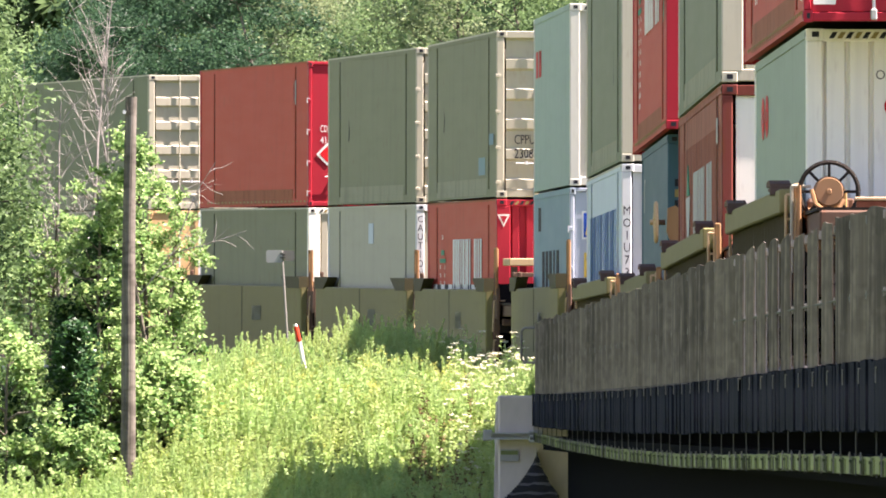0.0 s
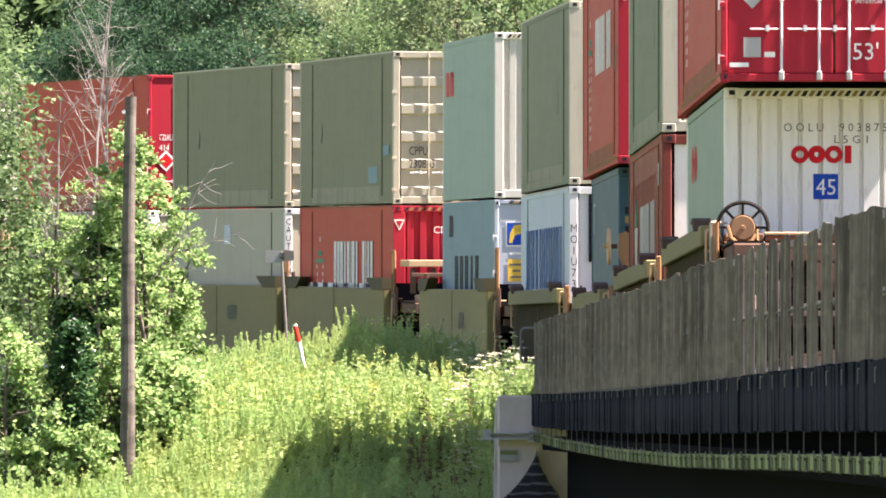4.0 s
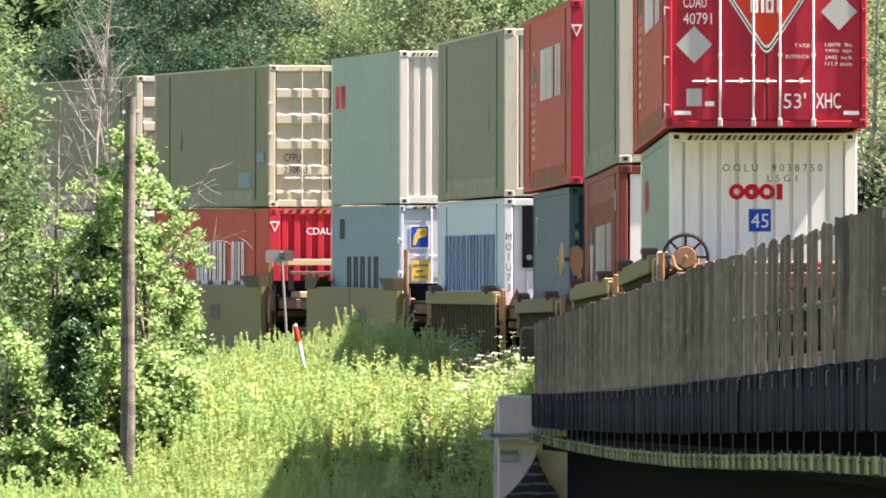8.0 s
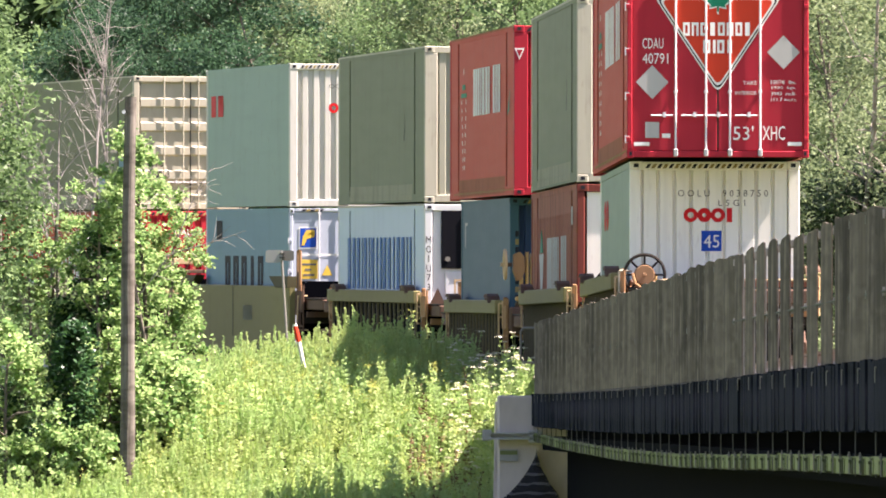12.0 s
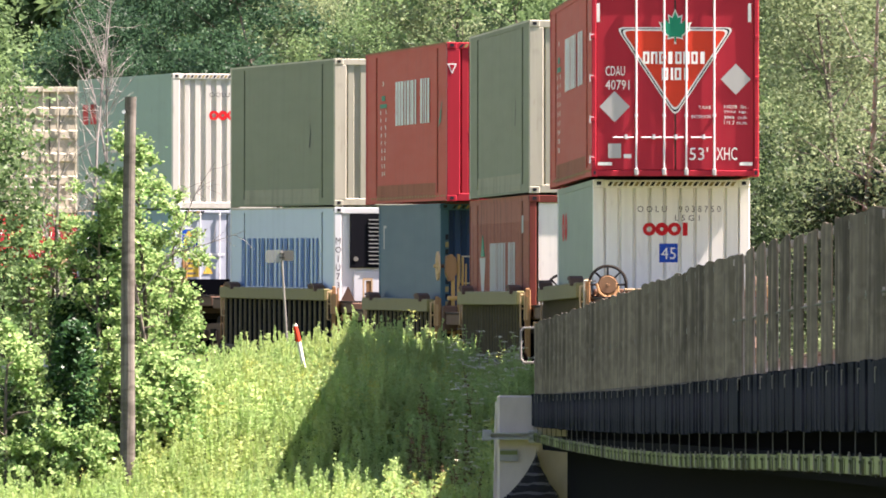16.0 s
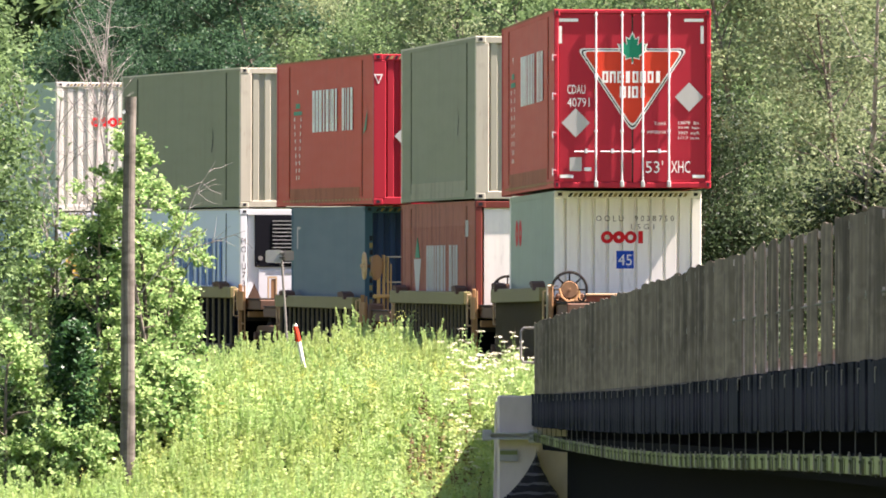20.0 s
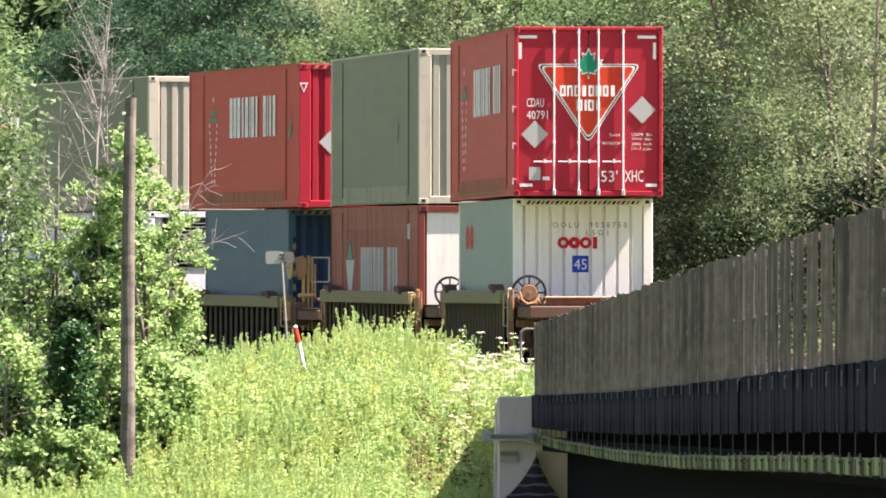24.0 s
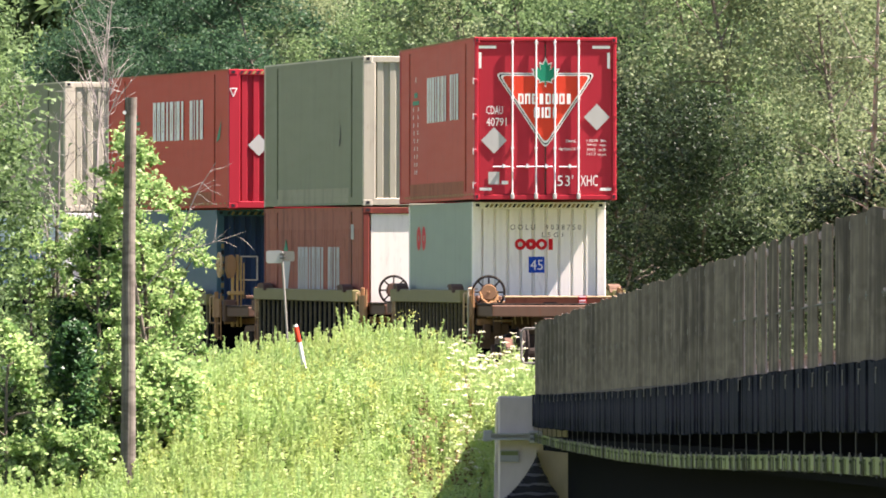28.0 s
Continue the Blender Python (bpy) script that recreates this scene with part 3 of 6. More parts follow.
flat("leaf_emblem", c, "white_mark", m, [(x * 1.14, 2.25 + (z - 2.25) * 1.14) for x, z in leaf], lift=0.018)
flat("leaf_emblem", c, "green_mark", m, leaf, lift=0.021)
letter_bars("name_bar", c, "white_mark", on_end(l + 0.0, -0.5, z0 + 1.75), [0.125] * 8, 0.19, 0.22, stroke=0.32)
letter_bars("name_bar", c, "white_mark", on_end(l + 0.0, -0.21, z0 + 1.50), [0.13, 0.07, 0.13, 0.12], 0.19, 0.22, stroke=0.32)
for x, t, z, wd, h in ((-1.08, "CDAU", 1.52, 0.30, 0.15), (-1.08, "40791", 1.31, 0.37, 0.15), (0.22, "53'", 0.25, 0.29, 0.2), (0.64, "XHC", 0.25, 0.32, 0.2),
                       (0.36, "TARE", 1.02, 0.2, 0.05), (0.25, "INTERIOR", 0.88, 0.31, 0.05),
                       (0.76, "13078  lbs.", 1.03, 0.36, 0.05), (0.76, "5930  kgs.", 0.95, 0.36, 0.05),
                       (0.76, "3943  cu.ft.", 0.87, 0.36, 0.05), (0.76, "111.7 cu.m.", 0.79, 0.36, 0.05)):
    lettering(t, wd, h, "white_mark", c, on_end(l - 0.022, x, z0 + z * 1.03))
for x, z in ((-0.94, 1.055), (0.94, 1.47)):
    flat("placard", c, "grey_mark", m, rhomb(x, z, 0.235), "blank grey diamond placard", 0.01)
flat("plate", c, "grey_mark", m, rect(-1.04, 0.28, 0.2, 0.22), "small pale plate", 0.008)
flat("plate", c, "white_mark", m, rect(-0.8, 0.28, 0.12, 0.06), lift=0.008)
for x, z, a, b in ((-1.22, 2.68, 0.32, 0.05), (0.86, 2.68, 0.32, 0.05), (-1.22, 2.33, 0.05, 0.28), (1.13, 2.33, 0.05, 0.28), (-1.2, 0.17, 0.22, 0.05),
                   (1.0, 0.17, 0.2, 0.05)):
    flat("reflector_strip", c, "white_mark", m, rect(x, z, a, b), lift=0.008)

c, l, w, z0 = container("pale grey-green container with a ribbed whitish end", 13.72, 2.44, "sage", "sage", "pale", "pale", 0, False, long_box=False, groove=0.1)
lettering("O O L U     9 0 3 8 7 5 0", 1.3, 0.097, "faint_mark", c, on_end(l - 0.021, -0.53, z0 + 2.335))
lettering("L 5 G 1", 0.387, 0.09, "faint_mark", c, on_end(l - 0.021, 0.055, z0 + 2.20))


def ring_emblem(c, l, x, z, k=1.0):
    bm = bmesh.new()
    disc_ring(bm, x, z, 0.045 * k, 0.105 * k)
    disc_ring(bm, x + 0.2 * k, z, 0.03 * k, 0.105 * k)
    disc_ring(bm, x + 0.4 * k, z, 0.045 * k, 0.105 * k)
    bm.faces.new([bm.verts.new((p[0], p[1], 0.003)) for p in rect(x + 0.53 * k, z - 0.105 * k, 0.08 * k, 0.21 * k)])
    bmesh.ops.transform(bm, matrix=on_end(l, 0, 0), verts=bm.verts)
    part("ring_emblem", bm, "red_mark", c)


ring_emblem(c, l - 0.0235, -0.345, z0 + 2.07, 0.98)
flat("size_plate", c, "deep_blue_mark", on_end(l - 0.0275, 0, 0), rect(-0.19, z0 + 1.55, 0.29, 0.295), "blue size plate", 0.004)
lettering("45", 0.23, 0.185, "white_mark", c, on_end(l - 0.018, -0.16, z0 + 1.60))
for y in (4.7, 3.6):
    bm = bmesh.new()
    disc_ring(bm, 0, 0, 0.05, 0.2)
    bmesh.ops.transform(bm, matrix=on_side(w - 0.009, y, z0 + 2.2) @ Matrix.Diagonal((2.2, 1.15, 1, 1)), verts=bm.verts)
    part("ring_emblem", bm, "red_mark", c)

# unit two
c, l, w, z0 = container("grey-green long container with pale corner posts", 16.15, 2.59, "green", "green", "beige", "post_tan", 1, True)
flat("placard", c, "grey_mark", on_end(l - 0.02, 0, z0), rhomb(0.0, 1.35, 0.235))
flat("scratch", c, "black_mark", on_side(w - 0.008, 0, z0), [(4.2, 1.2), (4.35, 1.2), (4.5, 1.5), (4.35, 1.75), (4.4, 1.5)])
c, l, w, z0 = container("rust-streaked brown-red container with a plain cream end", 16.15, 2.59, "brown_red", "brown_red", "pale", "maroon", 1, False,
                        end_kind="plain", post=0.12)
for i in range(42):
    boxes("side_corrugation", "brown_red", c, (-w + 0.008, -w + 0.02, -7.6 + i * 0.36, -7.6 + i * 0.36 + 0.2, z0 + 0.2, z0 + 2.4))
letter_bars("name_bar", c, "grey_mark", on_side(w - 0.004, 2.4, z0 + 1.05), TWELVE, 1.0, 0.14)
flat("wedge_mark", c, "grey_mark", on_side(w - 0.004, 0, z0), [(-5.2, 1.8), (-3.6, 1.8), (-4.2, 1.0), (-4.6, 1.0)])
bm = bmesh.new()
prism(bm, [(3.9, z0 + 1.82), (4.9, z0 + 1.82), (4.4, z0 + 2.2)], "x", -w - 0.004, -w + 0.02)
part("leaf_emblem", bm, "green_mark", c)
flat("plate", c, "grey_mark", on_side(w, 0, z0), rect(6.0, 2.2, 0.6, 0.3))

# unit three
c, l, w, z0 = container("red long container with a ribbed end and emblem", 16.15, 2.59, "red", "red", "red_bright", "red_bright", 2, True)
letter_bars("name_bar", c, "white_mark", on_side(w + 0.004, 1.9, z0 + 1.5), TWELVE, 0.85)
dots(c, w + 0.002, 4.4, z0 + 1.75)
rivets(c, w, z0, 16.15)
flat("placard", c, "grey_mark", on_end(l - 0.02, 0, z0), rhomb(-0.65, 1.35, 0.235))
bm = bmesh.new()
prism(bm, [(-0.09, 0.12), (0.09, 0.12), (0.0, -0.08)], "y", -0.004, 0)
bmesh.ops.transform(bm, matrix=Matrix.Translation((-w + 0.09, -l - 0.002, z0 + 2.45)), verts=bm.verts)
part("emblem", bm, "white_mark", c)
flat("emblem_field", c, "red_bright", on_end(l + 0.006, -w + 0.09, z0 + 2.45), [(-0.055, 0.095), (0.055, 0.095), (0.0, -0.035)], lift=0.002)
flat("leaf_mark", c, "green_mark", on_side(w, 0, z0), [(6.4, 1.4), (6.9, 1.5), (7.1, 1.9), (6.8, 1.7)])
c, l, w, z0 = container("dark slate blue container with a navy ribbed end", 12.19, 2.44, "blue", "blue", "navy", "blue", 2, False, long_box=False)
for i in range(10):
    boxes("warning_dash", "dash_tan" if i % 2 == 0 else "black_mark", c, (-w + 0.09, -w + 0.15, -l - 0.012, -l - 0.002, z0 + 0.9 + i * 0.14, z0 + 1.0 + i * 0.14))
flat("small_mark", c, "grey_mark", on_side(w - 0.008, 0, z0), [(-5.2, 2.0), (-5.0, 2.0), (-5.0, 2.4), (-4.6, 2.4), (-4.6, 2.45), (-5.2, 2.45)])

# unit four
c, l, w, z0 = container("grey-green long container with pale corner posts", 16.15, 2.59, "green", "green", "beige", "post_tan", 3, True)
flat("placard", c, "grey_mark", on_end(l - 0.02, 0, z0), rhomb(0.0, 1.35, 0.235))
flat("scratch", c, "black_mark", on_side(w - 0.008, 0, z0), [(4.2, 1.2), (4.35, 1.2), (4.5, 1.5), (4.35, 1.75), (4.4, 1.5)])
c, l, w, z0 = container("white refrigerated container with blue bars on its side", 16.15, 2.59, "white_blue", "white_blue", "white", "white", 3, False,
                        end_kind="reefer", post=0.14)
letter_bars("name_bar", c, "blue_mark", on_side(w + 0.004, 6.2, z0 + 1.22), [0.92, 0.86, 0.86, 0.5, 0.8, 0.5, 0.92, 0.75, 0.6, 0.86, 0.86, 0.8, 0.86, 0.86, 0.5, 0.86], 1.0, 0.42)
for i, ch in enumerate("MOIU73"):
    lettering(ch, 0.09, 0.13, "black_mark", c, on_end(l + 0.004, -w + 0.03, z0 + 2.1 - i * 0.18))

# unit five
c, l, w, z0 = container("blue-grey container with a white ribbed end", 12.19, 2.44, "grey_green", "grey_green", "cream", "cream", 4, True, long_box=False)
ring_emblem(c, l - 0.0275, -0.3, z0 + 2.05)
lettering("OOLU", 0.45, 0.1, "faint_mark", c, on_end(l - 0.021, -0.4, z0 + 2.45))
flat("emblem", c, "red_mark", on_side(w - 0.008, 0, z0), rect(-5.4, 1.95, 0.7, 0.45))
flat("emblem", c, "red_mark", on_side(w - 0.008, 0, z0), [(-4.4, 1.95), (-3.6, 1.95), (-3.6, 2.4), (-4.0, 2.1), (-4.4, 2.4)])
c, l, w, z0 = container("dull blue container with pale grey doors", 12.19, 2.44, "cosco", "cosco", "door_grey", "door_grey", 4, False, end_kind="doors", long_box=False)
letter_bars("name_bar", c, "black_mark", on_side(w - 0.008, 3.3, z0 + 1.1), [1.2] * 5, 0.75, 0.35)
flat("emblem", c, "black_mark", on_side(w - 0.008, 0, z0), rect(-4.6, 2.2, 0.9, 0.4))
flat("sticker", c, "deep_blue_mark", on_end(l - 0.026, 0, z0), rect(-1.0, 2.03, 0.34, 0.4), "blue sticker with a white border and yellow band", 0.008)
flat("sticker_border", c, "white_mark", on_end(l - 0.026, 0, z0), rect(-1.025, 2.0, 0.39, 0.46), lift=0.005)
flat("sticker_band", c, "yellow_mark", on_end(l - 0.026, 0, z0), [(-0.97, 2.07), (-0.91, 2.07), (-0.86, 2.2), (-0.7, 2.25), (-0.69, 2.3), (-0.86, 2.27), (-0.82, 2.33), (-0.69, 2.36), (-0.7, 2.4), (-0.87, 2.39), (-0.94, 2.26)], lift=0.011)
flat("sticker", c, "yellow_mark", on_end(l - 0.026, 0, z0), rect(-0.99, 1.38, 0.36, 0.4), "yellow sticker with small bars", 0.006)
for k, (xx, wd) in enumerate(((-0.96, 0.3), (-0.9, 0.14), (-0.94, 0.24))):
    flat("sticker_bar", c, "faint_mark", on_end(l - 0.026, 0, z0), rect(xx, 1.66 - k * 0.11, wd, 0.04), lift=0.009)
flat("sticker", c, "yellow_mark", on_end(l - 0.026, 0, z0), [(-0.54, 1.45), (-0.32, 1.45), (-0.43, 1.67)], lift=0.006)
for i in range(5):
    flat("warning_dash", c, "dash_tan" if i % 2 else "black_mark", on_end(l, 0, z0), [(-0.98 + i * 0.09, 2.775), (-0.9 + i * 0.09, 2.775), (-0.86 + i * 0.09, 2.83), (-0.94 + i * 0.09, 2.83)], lift=0.004)
flat("reflector_strip", c, "white_mark", on_end(l - 0.026, 0, z0), rect(-0.95, 1.86, 0.9, 0.04), lift=0.006)

# unit six
c, l, w, z0 = container("olive-grey long container with tan ribbed doors", 16.15, 2.59, "green_dark", "green_dark", "tan", "tan", 5, True, end_kind="rib_doors")
lettering("CPPU", 0.36, 0.17, "black_mark", c, on_end(l - 0.022, -0.98, z0 + 0.95))
lettering("230863", 0.5, 0.17, "black_mark", c, on_end(l - 0.022, -0.98, z0 + 0.7))
flat("patch", c, "cosco", on_side(w - 0.008, 0, z0), rect(3.9, 0.42, 1.5, 0.32), "pale blue repair patch")
flat("patch", c, "cosco", on_side(w + 0.004, 0, z0), rect(6.4, 0.95, 1.0, 0.2))
flat("scratch", c, "black_mark", on_side(w - 0.008, 0, z0), [(-4.3, 1.3), (-4.15, 1.25), (-4.0, 1.5), (-4.2, 1.75), (-4.15, 1.5)])
c, l, w, z0 = container("red container with a bright red ribbed end", 16.15, 2.59, "red", "red", "red_bright", "red_bright", 5, False)
letter_bars("name_bar", c, "white_mark", on_side(w + 0.004, 1.9, z0 + 1.2), TWELVE, 0.95)
dots(c, w + 0.002, 4.4, z0 + 1.6)
lettering("CDAU  3", 0.75, 0.14, "white_mark", c, on_end(l - 0.02, -0.5, z0 + 2.3))
bm = bmesh.new()
prism(bm, [(-0.11, 0.12), (0.11, 0.12), (0.0, -0.1)], "y", -0.004, 0)
bmesh.ops.transform(bm, matrix=Matrix.Translation((-w + 0.12, -l - 0.002, z0 + 2.45)), verts=bm.verts)
part("emblem", bm, "white_mark", c)
flat("emblem_field", c, "red_bright", on_end(l + 0.006, -w + 0.12, z0 + 2.45), [(-0.07, 0.095), (0.07, 0.095), (0.0, -0.05)], lift=0.002)

for i in range(14):
    boxes("warning_dash", "white_mark" if i % 2 else "black_mark", c, (-w - 0.008, -w, -6.0 + i * 0.9, -5.15 + i * 0.9, z0 + 1.22, z0 + 1.32))

# unit seven
c, l, w, z0 = container("olive-grey long container with tan ribbed doors", 16.15, 2.59, "green_dark", "green_dark", "tan", "tan", 6, True, end_kind="rib_doors")
lettering("CPPU", 0.36, 0.17, "black_mark", c, on_end(l - 0.022, -0.98, z0 + 0.95))
lettering("23", 0.2, 0.17, "black_mark", c, on_end(l - 0.022, -0.98, z0 + 0.7))
flat("scratch", c, "black_mark", on_side(w - 0.008, 0, z0), [(-4.3, 1.3), (-4.15, 1.25), (-4.0, 1.5), (-4.2, 1.75), (-4.15, 1.5)])
c, l, w, z0 = container("beige grey container with white posts lettered caution", 16.15, 2.59, "beige", "beige", "tan", "white", 6, False, end_kind="plain", post=0.15)
for i, ch in enumerate("CAUTION"):
    lettering(ch, 0.1, 0.13, "black_mark", c, on_end(l + 0.004, -w + 0.025, z0 + 2.5 - i * 0.17))
flat("patch", c, "white_blue", on_side(w - 0.008, 0, z0), rect(-0.5, 2.1, 0.9, 0.4))

# unit eight
c, l, w, z0 = container("red long container with red doors and small placards", 16.15, 2.59, "red", "red", "red_bright", "red_bright", 7, True, end_kind="doors")
lettering("CDAU", 0.30, 0.14, "white_mark", c, on_end(l - 0.022, -1.05, z0 + 1.52))
lettering("414", 0.22, 0.14, "white_mark", c, on_end(l - 0.022, -1.05, z0 + 1.29))
flat("placard", c, "white_mark", on_end(l - 0.026, 0, z0), rhomb(-0.9, 1.07, 0.235), lift=0.01)
flat("placard", c, "red_mark", on_end(l - 0.026, 0, z0), rhomb(-0.9, 1.07, 0.17), lift=0.013)
flat("side_marks", c, "grey_mark", on_side(w, 0, z0), rect(5.9, 2.1, 0.4, 0.5))
rivets(c, w, z0, 16.15)
c, l, w, z0 = container("dark olive-grey container with a pale end", 16.15, 2.59, "green_dark", "green_dark", "tan", "pale", 7, False)

# unit nine
c, l, w, z0 = container("grey container with tan ribbed doors", 16.15, 2.59, "green", "green", "tan", "tan", 8, True, end_kind="rib_doors")
c, l, w, z0 = container("grey container with orange-tan doors", 16.15, 2.59, "green", "green", "orange_tan", "orange_tan", 8, False, end_kind="doors")


# ---- well cars ----
WHEELSETS = []


def spoked_wheel(name, parent, material, at, r, facing="y", disc="disc_tan"):
    """A hand-brake wheel: rim, spokes and a dished middle."""
    bm = bmesh.new()
    seg = 24
    for i in range(seg):
        a, b = 2 * math.pi * i / seg, 2 * math.pi * (i + 1) / seg
        tube(bm, (r * math.cos(a), 0, r * math.sin(a)), (r * math.cos(b), 0, r * math.sin(b)), 0.026, seg=6, caps=False)
    for i in range(8):
        a = 2 * math.pi * i / 8
        tube(bm, (0, 0.03, 0), (r * math.cos(a), 0, r * math.sin(a)), 0.016, seg=5)
    tube(bm, (0, -0.02, 0), (0, 0.08, 0), 0.035, seg=10)
    m = Matrix.Translation(at) @ (Matrix.Rotation(radians(90), 4, "Z") if facing == "x" else Matrix.Identity(4))
    bmesh.ops.transform(bm, matrix=m, verts=bm.verts)
    wheel = part(name, bm, material, parent)
    if facing == "x":
        return wheel
    bm = bmesh.new()
    tube(bm, (0, -0.035, 0), (0, 0.03, 0), r * 0.46, r * 0.54, seg=20)
    tube(bm, (0, -0.045, 0), (0, -0.035, 0), r * 0.08, r * 0.1, seg=10)
    bmesh.ops.transform(bm, matrix=m, verts=bm.verts)
    part("brake_disc", bm, disc, wheel, "dished brown disc")
    return wheel


def wheelset_mesh():
    bm = bmesh.new()
    tube(bm, (-0.95, 0, 0), (0.95, 0, 0), 0.08, seg=10)
    for sx in (-1, 1):
        tube(bm, (sx * 0.70, 0, 0), (sx * 0.83, 0, 0), 0.42, seg=24)
        tube(bm, (sx * 0.67, 0, 0), (sx * 0.70, 0, 0), 0.455, seg=24)
        for i in range(6):
            a = 2 * math.pi * i / 6
            tube(bm, (sx * 0.84, 0.2 * math.cos(a), 0.2 * math.sin(a)), (sx * 0.845, 0.2 * math.cos(a), 0.2 * math.sin(a)), 0.05, seg=6)
    return mesh_of(bm, "black_steel", "wheelset")


WHEELS = wheelset_mesh()


def truck(car, y):
    """A bogie: two side frames, a bolster, springs and two wheelsets."""
    for sx in (-1, 1):
        bm = bmesh.new()
        prism(bm, [(y - 1.2, 0.55), (y - 0.95, 0.7), (y - 0.35, 0.72), (y + 0.35, 0.72), (y + 0.95, 0.7), (y + 1.2, 0.55), (y + 1.15, 0.42),
                   (y + 0.65, 0.38), (y + 0.35, 0.22), (y - 0.35, 0.22), (y - 0.65, 0.38), (y - 1.15, 0.42)], "x", *sorted((sx * 0.92, sx * 1.08)))
        part("truck_frame", bm, "steel_brown", car)
        bm = bmesh.new()
        for k in (-0.15, 0.0, 0.15):
            tube(bm, (sx * 1.1, y + k, 0.3), (sx * 1.1, y + k, 0.6), 0.06, seg=8)
        part("spring", bm, "black_steel", car)
        for k in (-0.9, 0.9):
            bm = bmesh.new()
            tube(bm, (sx * 1.08, y + k, 0.46), (sx * 1.16, y + k, 0.46), 0.12, seg=12)
            part("axle_cap", bm, "steel_brown", car)
    boxes("bolster", "black_steel", car, (-1.0, 1.0, y - 0.25, y + 0.25, 0.5, 0.78), bevel=0.02)
    for k in (-0.9, 0.9):
        ob = part("wheelset", WHEELS, "black_steel", car)
        WHEELSETS.append((ob, y + k))


def well_car(unit, ribbed, body, trim, half, joints, top=1.57, wheel=None):
    """A container well car: side chords with ribs or smooth plates, end platforms, posts, steps and bogies."""
    kind = "ribbed" if ribbed else "smooth-sided"
    car = thing("well_car", f"{kind} {'ochre and olive' if ribbed else 'olive'} steel railway well car under containers", "railway car", "cars of the train")
    ws = 1.38
    for sx in (-1, 1):
        o = sorted((sx * ws, sx * (ws + 0.14)))
        if ribbed:
            boxes("top_chord", body, car, (o[0], o[1], -half, half, top - 0.24, top), bevel=0.015)
            i2 = sorted((sx * (ws + 0.005), sx * (ws + 0.03)))
            # plate between the ribs in the same near-black
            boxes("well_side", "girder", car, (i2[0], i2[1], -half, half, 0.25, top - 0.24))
            boxes("bottom_sill", "olive_dark", car, (o[0], o[1], -half, half, 0.18, 0.32), bevel=0.01)
            n = int(half * 2 / 0.74)
            me = None
            for i in range(n):
                yy = -half + (i + 0.5) * 2 * half / n
                r = sorted((sx * (ws + 0.03), sx * (ws + 0.07)))
                if me is None:
                    bm = bmesh.new()
                    box(bm, r[0], r[1], -0.035, 0.035, 0.32, top - 0.24)
                    me = mesh_of(bm, "rib", "side_rib")
                ob = part("side_rib", me, "rib", car)
                ob.location = (0, yy, 0)
            for yy in (-half + 1.6, half - 1.6):
                boxes("guide_bracket", "steel_brown", car, (o[0] - 0.03, o[1] + 0.03, yy - 0.55, yy + 0.55, top, top + 0.045), bevel=0.012)
                bm = bmesh.new()
                prism(bm, [(yy - 0.62, top - 0.04), (yy - 0.5, top + 0.07), (yy - 0.1, top + 0.11), (yy + 0.4, top + 0.09), (yy + 0.5, top + 0.045), (yy - 0.35, top + 0.045),
                           (yy - 0.45, top - 0.05)], "x", o[0] - 0.05, o[1] + 0.02)
                part("guide_lug", bm, "steel_brown", car, "rusty brown casting")
        else:
            boxes("well_side", body, car, (o[0], o[1], -half, half, 0.22, top), bevel=0.02)
            boxes("side_joint", "olive_dark", car, (o[0] - 0.006, o[1] + 0.006, -0.05, 0.05, 0.22, top - 0.02))
            boxes("bottom_sill", body, car, (o[0] - 0.01, o[1] + 0.01, -half + 0.4, half - 0.4, 0.16, 0.5))
            for k in (-1, 1):
                ye = k * half
                bm = bmesh.new()
                prism(bm, [(ye, top - 0.04), (ye, top + 0.2), (ye - k * 2.6, top + 0.2), (ye - k * 2.5, top + 0.16), (ye - k * 1.7, top - 0.04)], "x", o[0] - 0.03, o[1] + 0.03)
                # darker olive than the side: shade on the sloped plate, given as colour
                part("corner_gusset", bm, "olive_dark", car)
            flat("stencil", car, "scuff", on_side(ws + 0.145, 0, 0), rect(1.5, 0.85, 1.3, 0.3), lift=0.003)
    boxes("well_floor", "black_steel", car, (-ws, ws, -half, half, 0.2, 0.33))
    for k in (-1, 1):
        j = joints[0] if k < 0 else joints[1]
        ya, yb = sorted((k * half, k * j))
        boxes("end_platform", "steel_brown", car, (-1.28, 1.28, ya, yb, top - 0.48, top - 0.27), bevel=0.02)
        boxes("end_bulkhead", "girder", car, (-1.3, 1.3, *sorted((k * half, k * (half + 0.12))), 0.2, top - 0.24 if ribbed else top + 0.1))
        boxes("cross_beam", trim, car, (-1.3, 1.3, k * (half + 1.0) - 0.06, k * (half + 1.0) + 0.06, top - 0.64, top - 0.52), bevel=0.012)
        boxes("cross_beam", "black_steel", car, (-1.3, 1.3, k * (half + 0.5) - 0.06, k * (half + 0.5) + 0.06, 0.8, 0.95), bevel=0.012)
        boxes("center_sill", "steel_brown", car, (-0.35, 0.35, ya, yb + 0.3 * k if k > 0 else yb, 0.75, top - 0.49), bevel=0.02)
        boxes("deck_grating", "black_steel", car, (-1.3, 1.3, ya + 0.1, yb - 0.1, top - 0.27, top - 0.24))
